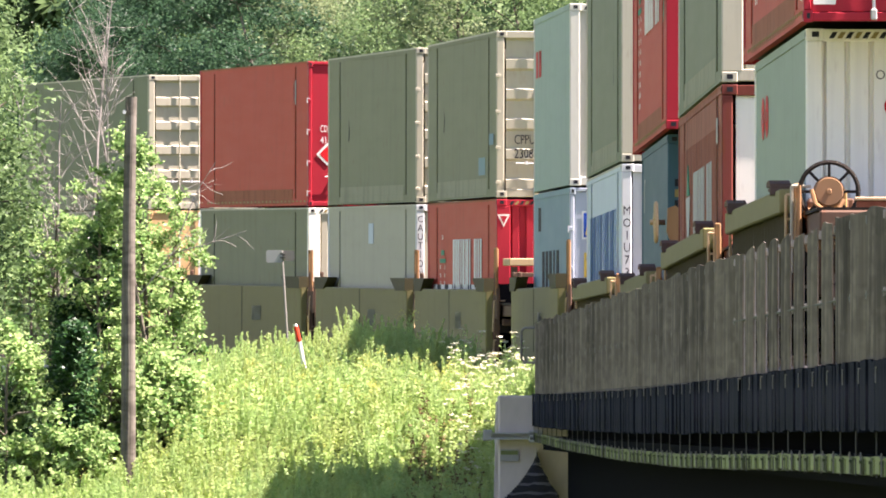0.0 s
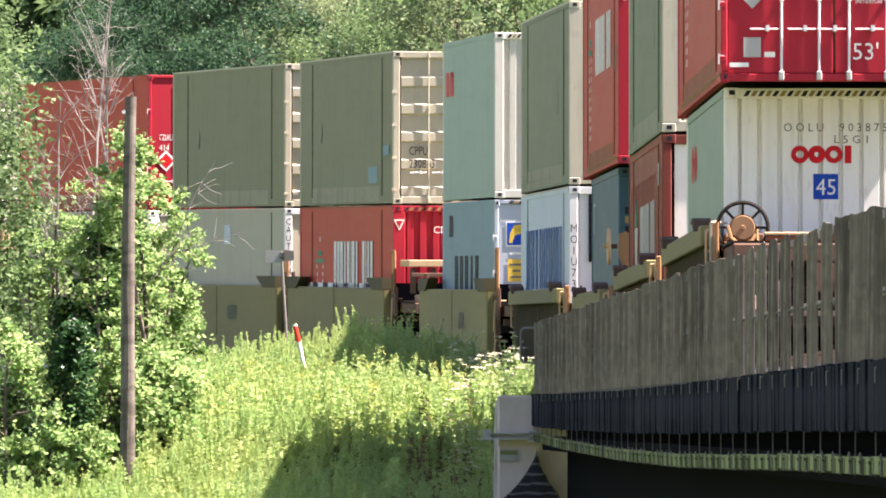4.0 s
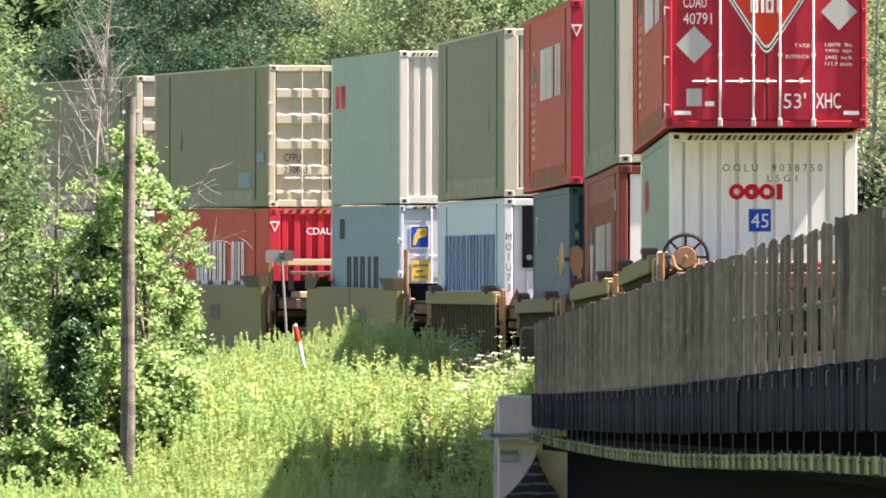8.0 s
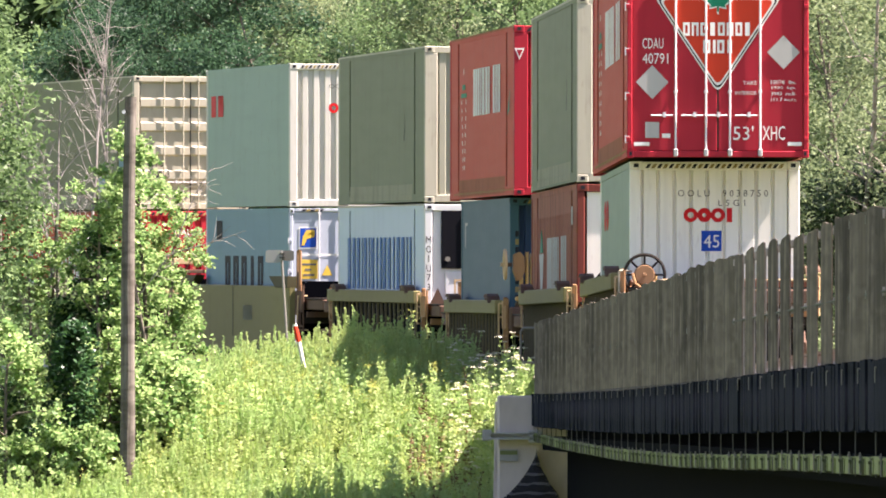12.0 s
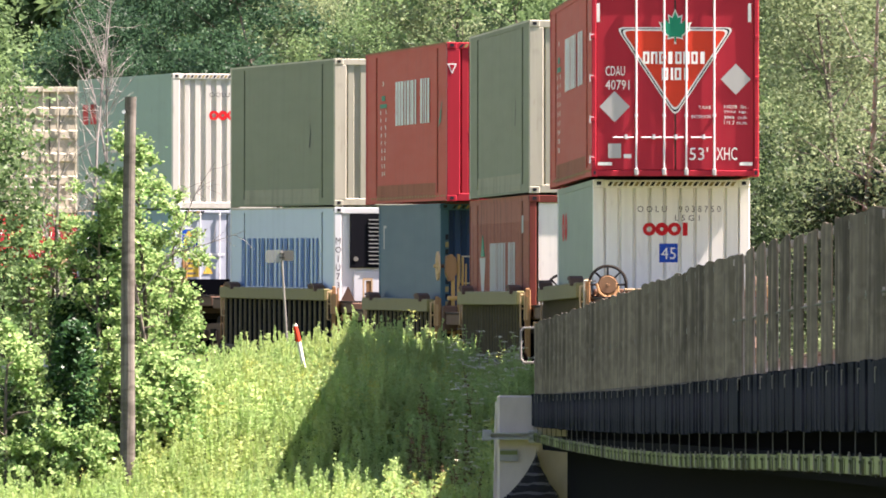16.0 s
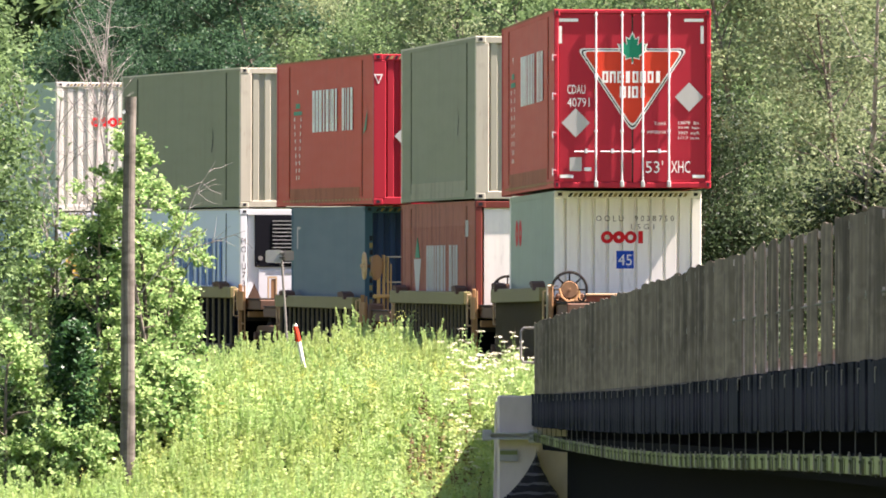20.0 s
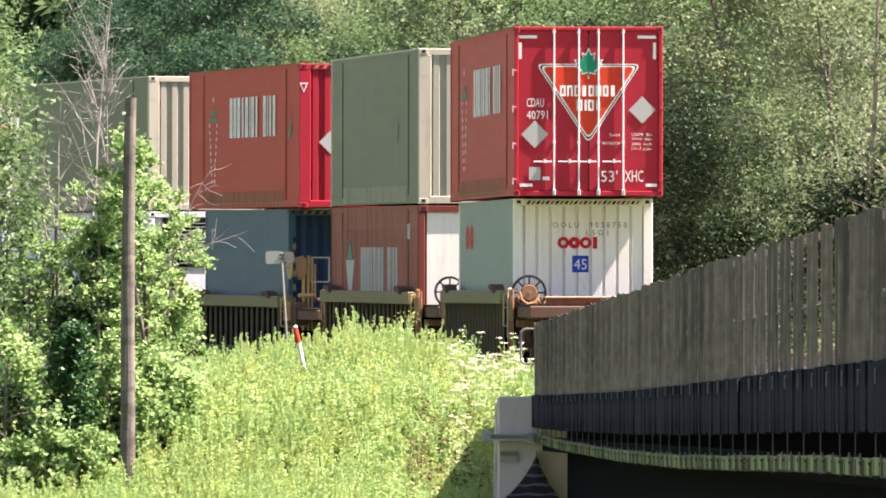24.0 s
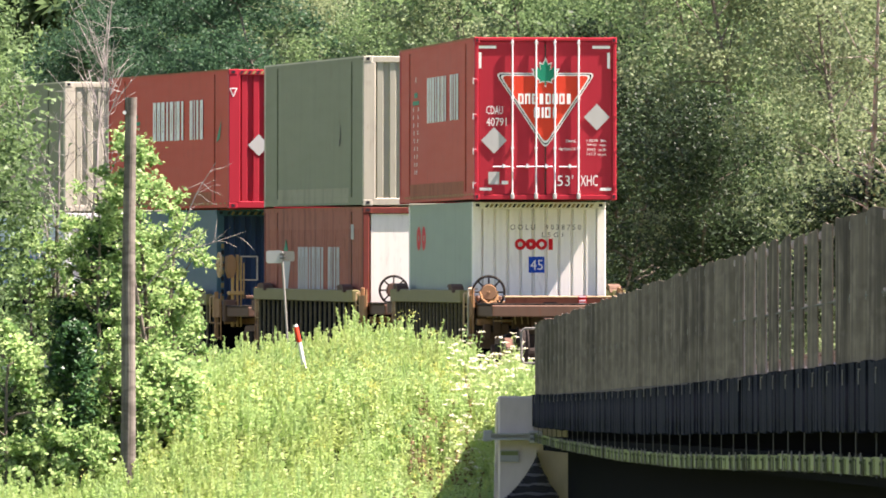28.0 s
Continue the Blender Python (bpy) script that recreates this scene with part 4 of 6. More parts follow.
        for sx in (-1, 1):
            x = sx * 1.36
            boxes("end_post", trim, car, (x - 0.035, x + 0.035, k * (half + 0.35) - 0.06, k * (half + 0.35) + 0.06, 0.45, top + (0.05 if ribbed else 0.3)), bevel=0.012)
            if not ribbed and k < 0:
                bm = bmesh.new()
                for dy in (-0.16, 0.16):
                    tube(bm, (x, k * (half + 0.35) + dy, top - 0.1), (x, k * (half + 0.35) + dy, top + 0.72), 0.03, seg=6)
                tube(bm, (x, k * (half + 0.35) - 0.16, top + 0.72), (x, k * (half + 0.35) + 0.16, top + 0.72), 0.03, seg=6)
                part("grab_rail", bm, "tan_steel", car)
            bm = bmesh.new()
            y2 = k * (half + 0.75)
            for z in (0.45, 0.75, 1.05):
                tube(bm, (x, y2 - 0.2, z), (x, y2 + 0.2, z), 0.016, seg=6)
            for yy in (y2 - 0.2, y2 + 0.2):
                tube(bm, (x, yy, 0.4), (x, yy, top + 0.02), 0.018, seg=6)
            part("step_ladder", bm, trim, car)
            if ribbed:
                bm = bmesh.new()
                yg = k * (half + 0.14)
                xo = x + sx * 0.10
                for a, b in (((x, top - 0.06), (xo, top - 0.06)), ((xo, top - 0.06), (xo, top - 0.62)), ((xo, top - 0.62), (x, top - 0.62)),
                             ((x + sx * 0.03, top - 0.02), (x + sx * 0.03, top - 0.5)), ((x, top - 0.3), (xo, top - 0.3))):
                    tube(bm, (a[0], yg, a[1]), (b[0], yg, b[1]), 0.016, seg=6)
                part("grab_iron", bm, "pale_tan", car, "bent pale tan grab iron")
                if wheel not in ("rear", "rear_low") or k > 0:
                    bm = bmesh.new()
                    prism(bm, [(x - sx * 0.06, top - 0.24), (x - sx * 0.34, top - 0.24), (x - sx * 0.2, top + 0.06)], "y", *sorted((k * (half + 0.95), k * (half + 1.0))))
                    part("stop_bracket", bm, "steel_brown", car, "rusty triangular bracket")
            else:
                boxes("latch_block", "steel_brown", car, (x - 0.05, x + 0.05, k * (half + 0.2) - 0.1, k * (half + 0.2) + 0.1, top - 0.6, top - 0.25), bevel=0.02)
                bm = bmesh.new()
                for z1, z2 in ((top - 0.2, top - 0.75), (top - 0.9, top - 1.2)):
                    tube(bm, (x + sx * 0.05, k * (half + 0.55), z1), (x + sx * 0.08, k * (half + 0.62), z2), 0.016, seg=6)
                    tube(bm, (x - sx * 0.15, k * (half + 0.55), z1), (x + sx * 0.05, k * (half + 0.55), z1), 0.016, seg=6)
                part("grab_iron", bm, "pale_tan", car, "bent pale tan grab iron")
            boxes("gusset_plate", trim, car, (x - 0.03, x + 0.03, *sorted((k * half, k * (half + 0.9))), top - 0.5, top - 0.1))
        truck(car, k * (j - 0.55) if j > half + 1.4 else k * (half + 0.75))
        bm = bmesh.new()
        tube(bm, (0, k * j, 0.85), (0, k * (j + 0.35), 0.85), 0.12, seg=10)
        part("coupler", bm, "black_steel", car)
    if wheel == "rear":
        spoked_wheel("brake_wheel", car, "black_steel", (-1.06, -half - 0.75, top - 0.04), 0.29)
        boxes("brake_post", "yellow_steel", car, (-1.08, -0.88, -half - 0.68, -half - 0.55, top - 0.5, top - 0.02), bevel=0.01)
        boxes("brake_box", "steel_brown", car, (-1.26, -0.86, -half - 0.6, -half - 0.35, top - 0.4, top - 0.12), bevel=0.02)
        boxes("brake_frame", "steel_brown", car, (-1.26, -0.8, -half - 0.55, -half - 0.2, 0.5, top - 0.1), bevel=0.02)
        boxes("brake_frame", "disc_tan", car, (-1.3, -0.74, -half - 0.7, -half - 0.5, top - 0.32, top - 0.2), bevel=0.015)
        for x0, x1, yy, lo in ((-1.42, -1.3, -half - 0.6, 0.75), (-1.36, -1.22, -half - 0.3, 0.6)):
            bm = bmesh.new()
            for a, b in (((x0, lo), (x0, top + 0.02)), ((x0, top + 0.02), (x1, top + 0.02)), ((x0, lo), (x1, lo))):
                tube(bm, (a[0], yy, a[1]), (b[0], yy, b[1]), 0.018, seg=6)
            part("grab_rail", bm, "tan", car, "bent pale grab rail")
        ye = -half - 1.5
        boxes("rear_beam", "scuff_red", car, (-0.82, 1.32, ye, ye + 0.14, top - 0.36, top - 0.14), bevel=0.015, label="dull red-brown end beam")
        # pale lip paints the sun on the end beam's upper edge
        boxes("beam_lip", "pale_tan", car, (-0.84, 1.34, ye - 0.03, ye + 0.16, top - 0.14, top - 0.105), bevel=0.008)
        boxes("beam_plate", "black_steel", car, (-0.13, 0.11, ye - 0.012, ye, top - 0.31, top - 0.22), bevel=0.004)
        boxes("beam_bracket", "pale_tan", car, (-0.62, -0.42, ye - 0.03, ye, top - 0.37, top - 0.32), bevel=0.008)
        for x0, x1, z in ((-0.86, 0.9, top - 0.40), (-1.04, -0.7, top - 0.56)):
            bm = bmesh.new()
            tube(bm, (x0, ye - 0.02, z), (x1, ye - 0.02, z), 0.016, seg=6)
            part("cross_rail", bm, "pale_tan", car)
        for x in (-0.66, -0.54, -0.43):
            bm = bmesh.new()
            tube(bm, (x, ye - 0.02, top - 0.40), (x + 0.02, ye - 0.02, top - 0.62), 0.014, seg=6)
            part("rail_post", bm, "pale_tan", car)
        boxes("coupler_box", "steel_brown", car, (-0.7, 0.9, ye + 0.05, ye + 0.2, top - 0.72, top - 0.42), bevel=0.02)
        for x, z0, z1 in ((-1.14, top - 0.9, top - 0.62), (-0.96, top - 0.82, top - 0.5), (-0.82, top - 1.0, top - 0.6)):
            boxes("brake_rigging", "steel_brown", car, (x - 0.07, x + 0.07, ye + 0.1, ye + 0.3, z0, z1), bevel=0.02)
        # the brake chain, slack under the wheel
        bm = bmesh.new()
        pts = [(-1.24, ye + 0.6, top - 0.02), (-1.2, ye + 0.58, top - 0.16), (-1.1, ye + 0.55, top - 0.24), (-0.98, ye + 0.55, top - 0.22), (-0.92, ye + 0.58, top - 0.12)]
        for p, q in zip(pts, pts[1:]):
            tube(bm, p, q, 0.022, seg=6)
        part("brake_chain", bm, "tan_steel", car, "slack rusty chain")
        for x0, x1, yy, z0, z1 in ((-0.98, -0.9, ye + 0.3, top - 0.28, top - 0.95), (-0.9, -0.86, ye + 0.2, top - 0.3, top - 0.8)):
            bm = bmesh.new()
            tube(bm, (x0, yy, z0), (x1, yy, z1), 0.018, seg=6)
            part("air_hose", bm, "galv", car)
        boxes("hose_box", "black_steel", car, (-0.6, -0.35, -half - 1.2, -half - 0.9, top - 0.5, top - 0.3), bevel=0.02)
        p = boxes("warning_plate", "red_mark", car, (0.5, 0.65, ye - 0.04, ye - 0.03, top - 0.27, top - 0.1), label="red plate with white bars")
        for z in (top - 0.25, top - 0.2, top - 0.13):
            boxes("plate_bar", "white_mark", p, (0.515, 0.635, ye - 0.046, ye - 0.041, z, z + 0.02))
    elif wheel == "raised":
        y = -half - 1.0
        boxes("brake_platform", "pale_tan", car, (-1.25, 1.25, y - 0.9, y + 0.5, top + 0.42, top + 0.55), bevel=0.012)
        boxes("brake_platform", "pale_tan", car, (-1.0, 1.25, y - 0.95, y + 0.2, top - 0.32, top - 0.12), bevel=0.02)
        boxes("platform_edge", "steel_brown", car, (-1.2, 1.2, y - 0.93, y - 0.9, top + 0.22, top + 0.30), bevel=0.01)
        for x in (-1.15, -0.75, 0.75, 1.15):
            boxes("platform_leg", "steel_brown", car, (x - 0.05, x + 0.05, y - 0.8, y - 0.7, top - 0.1, top + 0.40), bevel=0.01)
        spoked_wheel("brake_wheel", car, "black_steel", (0.3, y - 0.95, top + 0.55), 0.3)
        boxes("brake_box", "black_steel", car, (0.05, 0.55, y - 0.8, y - 0.4, top + 0.35, top + 0.85), bevel=0.03)
        boxes("brake_lug", "yellow_steel", car, (0.02, 0.58, y - 0.82, y - 0.72, top + 0.72, top + 0.8), bevel=0.01)
    elif wheel == "rear_low":
        spoked_wheel("brake_wheel", car, "black_steel", (-0.77, -half - 0.6, top + 0.0), 0.28, disc="steel_brown")
    elif wheel == "side":
        y = -half - 1.1
        spoked_wheel("brake_wheel", car, "pale_tan", (-1.42, y, top + 0.62), 0.25, "x")
        bm = bmesh.new()
        prism(bm, [(-1.27, top + 0.8), (-1.17, top + 0.84), (-1.09, top + 0.76), (-1.08, top + 0.5), (-1.14, top + 0.36), (-1.22, top + 0.34), (-1.28, top + 0.5)], "y", y - 0.16, y + 0.16)
        part("brake_housing", bm, "tan_steel", car, "rounded rusty ochre gear housing")
        bm = bmesh.new()
        tube(bm, (-1.44, y, top + 0.62), (-1.3, y, top + 0.62), 0.035, seg=8)
        part("wheel_shaft", bm, "steel_brown", car)
        for px, za, zb, rr in ((-1.04, -0.7, 0.84, 0.03), (-0.96, -0.7, 0.8, 0.022), (-1.14, -0.7, 0.4, 0.035), (-0.9, -0.1, 0.66, 0.016)):
            bm = bmesh.new()
            tube(bm, (px, y - 0.05, top + za), (px, y - 0.05, top + zb), rr, seg=8)
            part("brake_pipe", bm, "yellow_steel", car)
        boxes("brake_lever", "yellow_steel", car, (-1.24, -0.92, y - 0.14, y + 0.1, top - 0.02, top + 0.06), bevel=0.02)
        boxes("chain_guide", "steel_brown", car, (-1.34, -1.06, y - 0.14, y + 0.1, top - 0.6, top - 0.12), bevel=0.03)
        boxes("chain_guide", "yellow_steel", car, (-1.22, -0.98, y - 0.18, y - 0.1, top - 0.4, top - 0.34), bevel=0.01)
        boxes("brake_step", "steel_brown", car, (-0.9, -0.2, y - 0.3, y + 0.2, top - 0.1, top - 0.03), bevel=0.015)
        bm = bmesh.new()
        for a, b in (((-0.98, 0), (-0.6, 0)), ((-0.98, 0.5), (-0.6, 0.5)), ((-0.98, 0), (-0.98, 0.5)), ((-0.6, 0), (-0.6, 0.5))):
            tube(bm, (a[0], y, top + 0.3 + a[1]), (b[0], y, top + 0.3 + b[1]), 0.018, seg=6)
        part("guard_frame", bm, "tan", car, "pale square guard rail")
    if unit == 3:
        yl = -half - 0.5
        boxes("folding_step", "pale_tan", car, (-0.79, -0.76, yl, yl + 0.05, top - 0.27, top + 0.22), (-0.62, -0.59, yl, yl + 0.05, top - 0.27, top + 0.22),
              (-0.76, -0.62, yl, yl + 0.05, top + 0.18, top + 0.22), label="pale tan folding step")
        boxes("step_plate", "tan_steel", car, (-0.72, -0.62, yl + 0.01, yl + 0.03, top - 0.25, top + 0.17))
    MOVING.append((car, unit))
    return car


HALVES = (7.6, 8.1, 6.5, 8.1, 8.0, 8.5, 8.4, 8.5, 8.5)
for i in range(9):
    back = (MIDDLE[i] - MIDDLE[i - 1]) / 2 - 0.25 if i else 11.4
    ahead = (MIDDLE[i + 1] - MIDDLE[i]) / 2 - 0.25 if i < 8 else 11.0
    well_car(i, i < 4, "olive", "tan_steel" if i < 4 else "steel_brown", min(HALVES[i], back - (0.9 if i < 4 else 0.65), ahead - (0.9 if i < 4 else 0.65)), (back, ahead),
             (1.57, 1.53, 1.38, 1.53)[i] if i < 4 else 1.57, {0: "rear", 1: "rear_low", 2: "side", 5: "raised"}.get(i))


# ---- the track ----
def swept(name, material, profile, s0, s1, step, label, category, off=0.0, dz=0.0):
    """A bar of one cross-section (across, up) that follows the track."""
    ss = np.arange(s0, s1 + 0.01, step)
    rows = []
    for s in ss:
        p, q = track(s), track(s + 0.5)
        d = (q - p).normalized()
        side = Vector((d.y, -d.x, 0))
        rows.append([p + side * (off + a) + Vector((0, 0, dz + b)) for a, b in profile])
    k = len(profile)
    verts = [tuple(v) for r in rows for v in r]
    faces = [(i * k + j, i * k + (j + 1) % k, (i + 1) * k + (j + 1) % k, (i + 1) * k + j) for i in range(len(rows) - 1) for j in range(k)]
    faces += [tuple(range(k))[::-1], tuple((len(rows) - 1) * k + j for j in range(k))]
    me = bpy.data.meshes.new(name)
    me.from_pydata(verts, [], faces)
    me.materials.append(M[material])
    return tagged(new(name, me), label, category, kind="structure")


RAIL = [(-0.07, -0.17), (0.07, -0.17), (0.07, -0.15), (0.012, -0.12), (0.012, -0.04), (0.036, -0.03), (0.036, 0), (-0.036, 0), (-0.036, -0.03),
        (-0.012, -0.04), (-0.012, -0.12), (-0.07, -0.15)]
for o in (-0.7535, 0.7535):
    swept("rail", "rail_steel", RAIL, -60, 300, 4, "worn steel rail on timber ties", "rail", o)
swept("ballast", "stone", [(-1.85, -0.7), (1.85, -0.7), (1.5, -0.19), (-1.5, -0.19)], -70, 300, 4, "grey crushed stone under the ties", "ballast")


# ---- the bridge ----
def bridge():
    deck = tagged(new("bridge_deck"), "dark railway bridge deck with weathered side panels", "bridge", kind="structure")
    lo, hi = 58.0, 215.0

    def slab(name, material, x0, x1, z0, z1, y0=lo, y1=hi, label=""):
        """A straight piece along the bridge, given by its offsets from the fence's top rail."""
        bm = bmesh.new()
        vs = []
        for y in (y0, y1):
            p = fence_at(y)
            vs += [bm.verts.new((p.x + a, y, p.z + b)) for a, b in ((x0, z0), (x1, z0), (x1, z1), (x0, z1))]
        for f in ((0, 1, 2, 3), (7, 6, 5, 4), (0, 4, 5, 1), (1, 5, 6, 2), (2, 6, 7, 3), (3, 7, 4, 0)):
            bm.faces.new([vs[i] for i in f])
        return part(name, bm, material, deck, label)

    # slab, webs and ledger coloured near-black for the shade beneath the deck
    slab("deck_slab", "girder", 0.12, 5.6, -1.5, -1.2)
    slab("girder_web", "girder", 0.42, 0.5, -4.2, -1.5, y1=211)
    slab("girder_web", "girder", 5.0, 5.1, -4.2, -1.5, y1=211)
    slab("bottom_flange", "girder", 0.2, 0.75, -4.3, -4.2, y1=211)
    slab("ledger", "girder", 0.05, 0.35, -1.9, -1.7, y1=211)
    # ties across the deck
    bm = bmesh.new()
    box(bm, -1.35, 1.35, -0.12, 0.12, -0.2, 0)
    tie = mesh_of(bm, "tie", "tie")
    for i in range(200):
        s = -50 + i * 0.62
        m = on_track(s, 1.0)
        if lo < m.translation.y < hi:
            ob = part("tie", tie, "tie", deck)
            ob.matrix_basis = m @ pose(0, 0, -0.18)
    # outer boards that hold the ballast, dark with creosote
    def sag(y):
        return float(np.interp(y, (95, 112, 125, 142, 164, 193, 215), (0.025, 0.008, -0.018, -0.043, -0.06, -0.04, -0.01)))

    rng = random.Random(4)
    y = hi
    shapes = []
    for k in range(4):
        bm = bmesh.new()
        r = random.Random(k + 140)
        for j in range(3):
            a = -0.322 + j * 0.215
            front = -0.02 - r.uniform(0, 0.009)
            box(bm, front, 0.03, a, a + 0.208, -1.53 - r.uniform(0, 0.02), -1.054 + r.uniform(-0.008, 0.004))
        shapes.append(mesh_of(bm, "fascia", "fascia_board"))
    while y > lo:
        p = fence_at(y - 0.32)
        ob = part("fascia_board", shapes[rng.randrange(4)], "fascia", deck)
        ob.location = (p.x - 0.02 + rng.uniform(-0.009, 0.009), p.y, p.z + sag(p.y) + rng.uniform(-0.008, 0.008))
        ob.rotation_euler = (0, 0, radians(0.76 + rng.uniform(-0.7, 0.7)))
        y -= 0.655
    # clamps and hanger rods under the boards, on a line that sags towards the far end
    def hang(y):
        return float(np.interp(y, (95, 101, 112, 125, 142, 164, 193, 215), (-1.765, -1.765, -1.782, -1.823, -1.86, -1.857, -1.80, -1.72)))

    clamps = []
    for k in range(4):
        r = random.Random(k + 60)
        bm = bmesh.new()
        l0, l1 = -0.56 - r.uniform(0, 0.3), 0.56 + r.uniform(0, 0.3)
        arch = r.uniform(-0.006, 0.012)
        n = 6
        rows = []
        for i in range(n + 1):
            u = i / n
            yy, up = l0 + (l1 - l0) * u, arch * 4 * u * (1 - u)
            rows.append([bm.verts.new((x, yy, z + up)) for x, z in ((-0.012, -0.06), (-0.012, 0.05), (-0.022, 0.052), (-0.022, 0.062), (0.03, 0.062), (0.03, -0.06))])
        for p, q in zip(rows, rows[1:]):
            for j in range(6):
                bm.faces.new((p[j], p[(j + 1) % 6], q[(j + 1) % 6], q[j]))
        bm.faces.new(rows[0])
        bm.faces.new(rows[-1][::-1])
        for yy in (l0 + 0.22 + r.uniform(0, 0.1), l1 - 0.22):
            box(bm, -0.021, -0.012, yy - 0.05, yy + 0.05, -0.055, 0.045)
        clamps.append(mesh_of(bm, "bracket", "bracket"))
    # darker caps paint the shaded faces and recesses between the clamps
    caps = []
    for k in range(3):
        r = random.Random(k + 90)
        bm = bmesh.new()
        w = r.uniform(0.12, 0.3)
        box(bm, -0.018, 0.03, -w, w, -0.064, 0.058)
        box(bm, -0.026, -0.018, -w * 0.4, w * 0.5, -0.05, 0.02)
        tube(bm, (-0.018, -w * 0.6, 0.03), (-0.04, -w * 0.6, 0.03), 0.012, seg=6)
        caps.append(mesh_of(bm, "bracket_dark", "bracket_cap"))
    bm = bmesh.new()
    tube(bm, (0, 0, -0.075), (0, 0, 0.42), 0.006, seg=6)
    tube(bm, (0, 0, 0.064), (0, 0, 0.078), 0.012, seg=6)
    rod = mesh_of(bm, "rod_dark", "hanger_rod")
    bm = bmesh.new()
    tube(bm, (0, 0, -0.06), (0, 0, 0.1), 0.006, seg=6)
    tube(bm, (0, 0, 0.064), (0, 0, 0.08), 0.013, seg=6)
    bolt = mesh_of(bm, "pipe", "clamp_bolt")
    y, i = hi - 0.6, 0
    while y > lo:
        p = fence_at(y)
        z = p.z + hang(y)
        ob = part("bracket", clamps[rng.randrange(4)], "bracket", deck, "steel clamp with green light put into its colour")
        ob.location = (p.x + rng.uniform(-0.008, 0.008), y, z + rng.uniform(-0.006, 0.006))
        ob.rotation_euler = (0, 0, radians(0.76 + rng.uniform(-0.7, 0.7)))
        q = fence_at(y - 0.8)
        ob = part("bracket_cap", caps[rng.randrange(3)], "bracket_dark", deck, "clamp cap darkened as a shaded face")
        ob.location = (q.x + rng.uniform(-0.01, 0.004), y - 0.8 + rng.uniform(-0.15, 0.15), q.z + hang(y - 0.8))
        ob.rotation_euler = (0, 0, radians(0.76))
        if i % 2 == 0:
            ob = part("hanger_rod", rod, "rod_dark", deck)
            ob.location = (p.x - 0.016, y + rng.uniform(-0.5, 0.5), z)
        if rng.random() < 0.7:
            ob = part("clamp_bolt", bolt, "pipe", deck)
            ob.location = (q.x - 0.03, y - 0.8 + rng.uniform(-0.3, 0.3), z)
        y -= 1.6
        i += 1
    # railing
    rail = tagged(new("bridge_railing"), "bridge railing of pipes with weathered grey-brown panels", "railing", kind="structure")
    bm = bmesh.new()
    tube(bm, fence_at(127, -0.57, 0.008), fence_at(lo, -0.57, 0.008), 0.011, seg=8)
    part("middle_rail", bm, "rod_dark", rail, "thin pipe rail across the open panels")
    for dz in (-0.04, -0.56):
        bm = bmesh.new()
        tube(bm, fence_at(hi, dz, 0.06), fence_at(lo, dz, 0.06), 0.026, seg=8)
        part("pipe_rail", bm, "pipe", rail)
    bm = bmesh.new()
    a = fence_at(hi)
    loop = [(a.x + 0.06, hi, a.z - 0.05), (a.x - 0.15, hi + 0.1, a.z - 0.05), (a.x - 0.2, hi + 0.1, a.z - 0.1), (a.x - 0.2, hi + 0.1, a.z - 0.52),
            (a.x - 0.15, hi + 0.1, a.z - 0.58), (a.x + 0.06, hi, a.z - 0.58)]
    for p, q in zip(loop, loop[1:]):
        tube(bm, p, q, 0.018, seg=8)
    part("end_loop", bm, "pipe", rail, "bent pipe closing the railing")
    shapes = []
    for k in range(6):
        r = random.Random(k + 20)
        for gap in (0.03, 0.82):
            bm = bmesh.new()
            n, ln = 8, 2.716 - gap
            rows = []
            bow, lean, top0 = (r.uniform(0.005, 0.02), r.uniform(-0.012, 0.012), r.uniform(-0.008, 0.008)) if gap < 0.1 else (r.uniform(0, 0.004), r.uniform(-0.004, 0.004), r.uniform(-0.02, 0.02))
            for i in range(n + 1):
                u = i / n
                yy = (u - 0.5) * ln
                x = -bow * 4 * u * (1 - u) + lean * (u - 0.5) + (0.02 if i == 0 and gap < 0.1 else 0)
                zt = 0.02 + top0 - ((0.05 if i == n else 0.018 if i == n - 1 else 0.008 if i == 0 else 0) if gap > 0.1 else 0.006 if i in (0, n) else 0) + 0.012 * math.sin(5 * u + k)
                rows.append([bm.verts.new(v) for v in ((x, yy, -1.13), (x, yy, zt), (x + 0.01, yy, zt), (x + 0.01, yy, -1.13))])
            for i in range(n):
                for j in range(4):
                    bm.faces.new((rows[i][j], rows[i][(j + 1) % 4], rows[i + 1][(j + 1) % 4], rows[i + 1][j]))
            bm.faces.new(rows[0])
            bm.faces.new(rows[-1][::-1])
            shapes.append(mesh_of(bm, "panel", "railing_panel"))
    bm = bmesh.new()
    box(bm, 0.05, 0.1, -0.03, 0.03, -1.3, 0.02)
    box(bm, 0.0, 0.1, -0.05, 0.05, -0.075, -0.015)
    box(bm, 0.0, 0.1, -0.05, 0.05, -0.6, -0.54)
    box(bm, -0.056, -0.05, -0.035, 0.035, -1.19, -1.08)
    box(bm, -0.05, 0.05, -0.035, 0.035, -1.09, -1.08)
    post = mesh_of(bm, "pipe", "railing_post")
    y = hi - 1.358
    while y > lo:
        p = fence_at(y)
        wide = 102.8 < y < 124.2 or y < 96.7
        ob = part("railing_panel", shapes[2 * rng.randrange(6) + (1 if wide else 0)], "panel", rail)
        ob.location = (p.x + rng.uniform(-0.003, 0.003), p.y, p.z + rng.uniform(-0.008, 0.008))
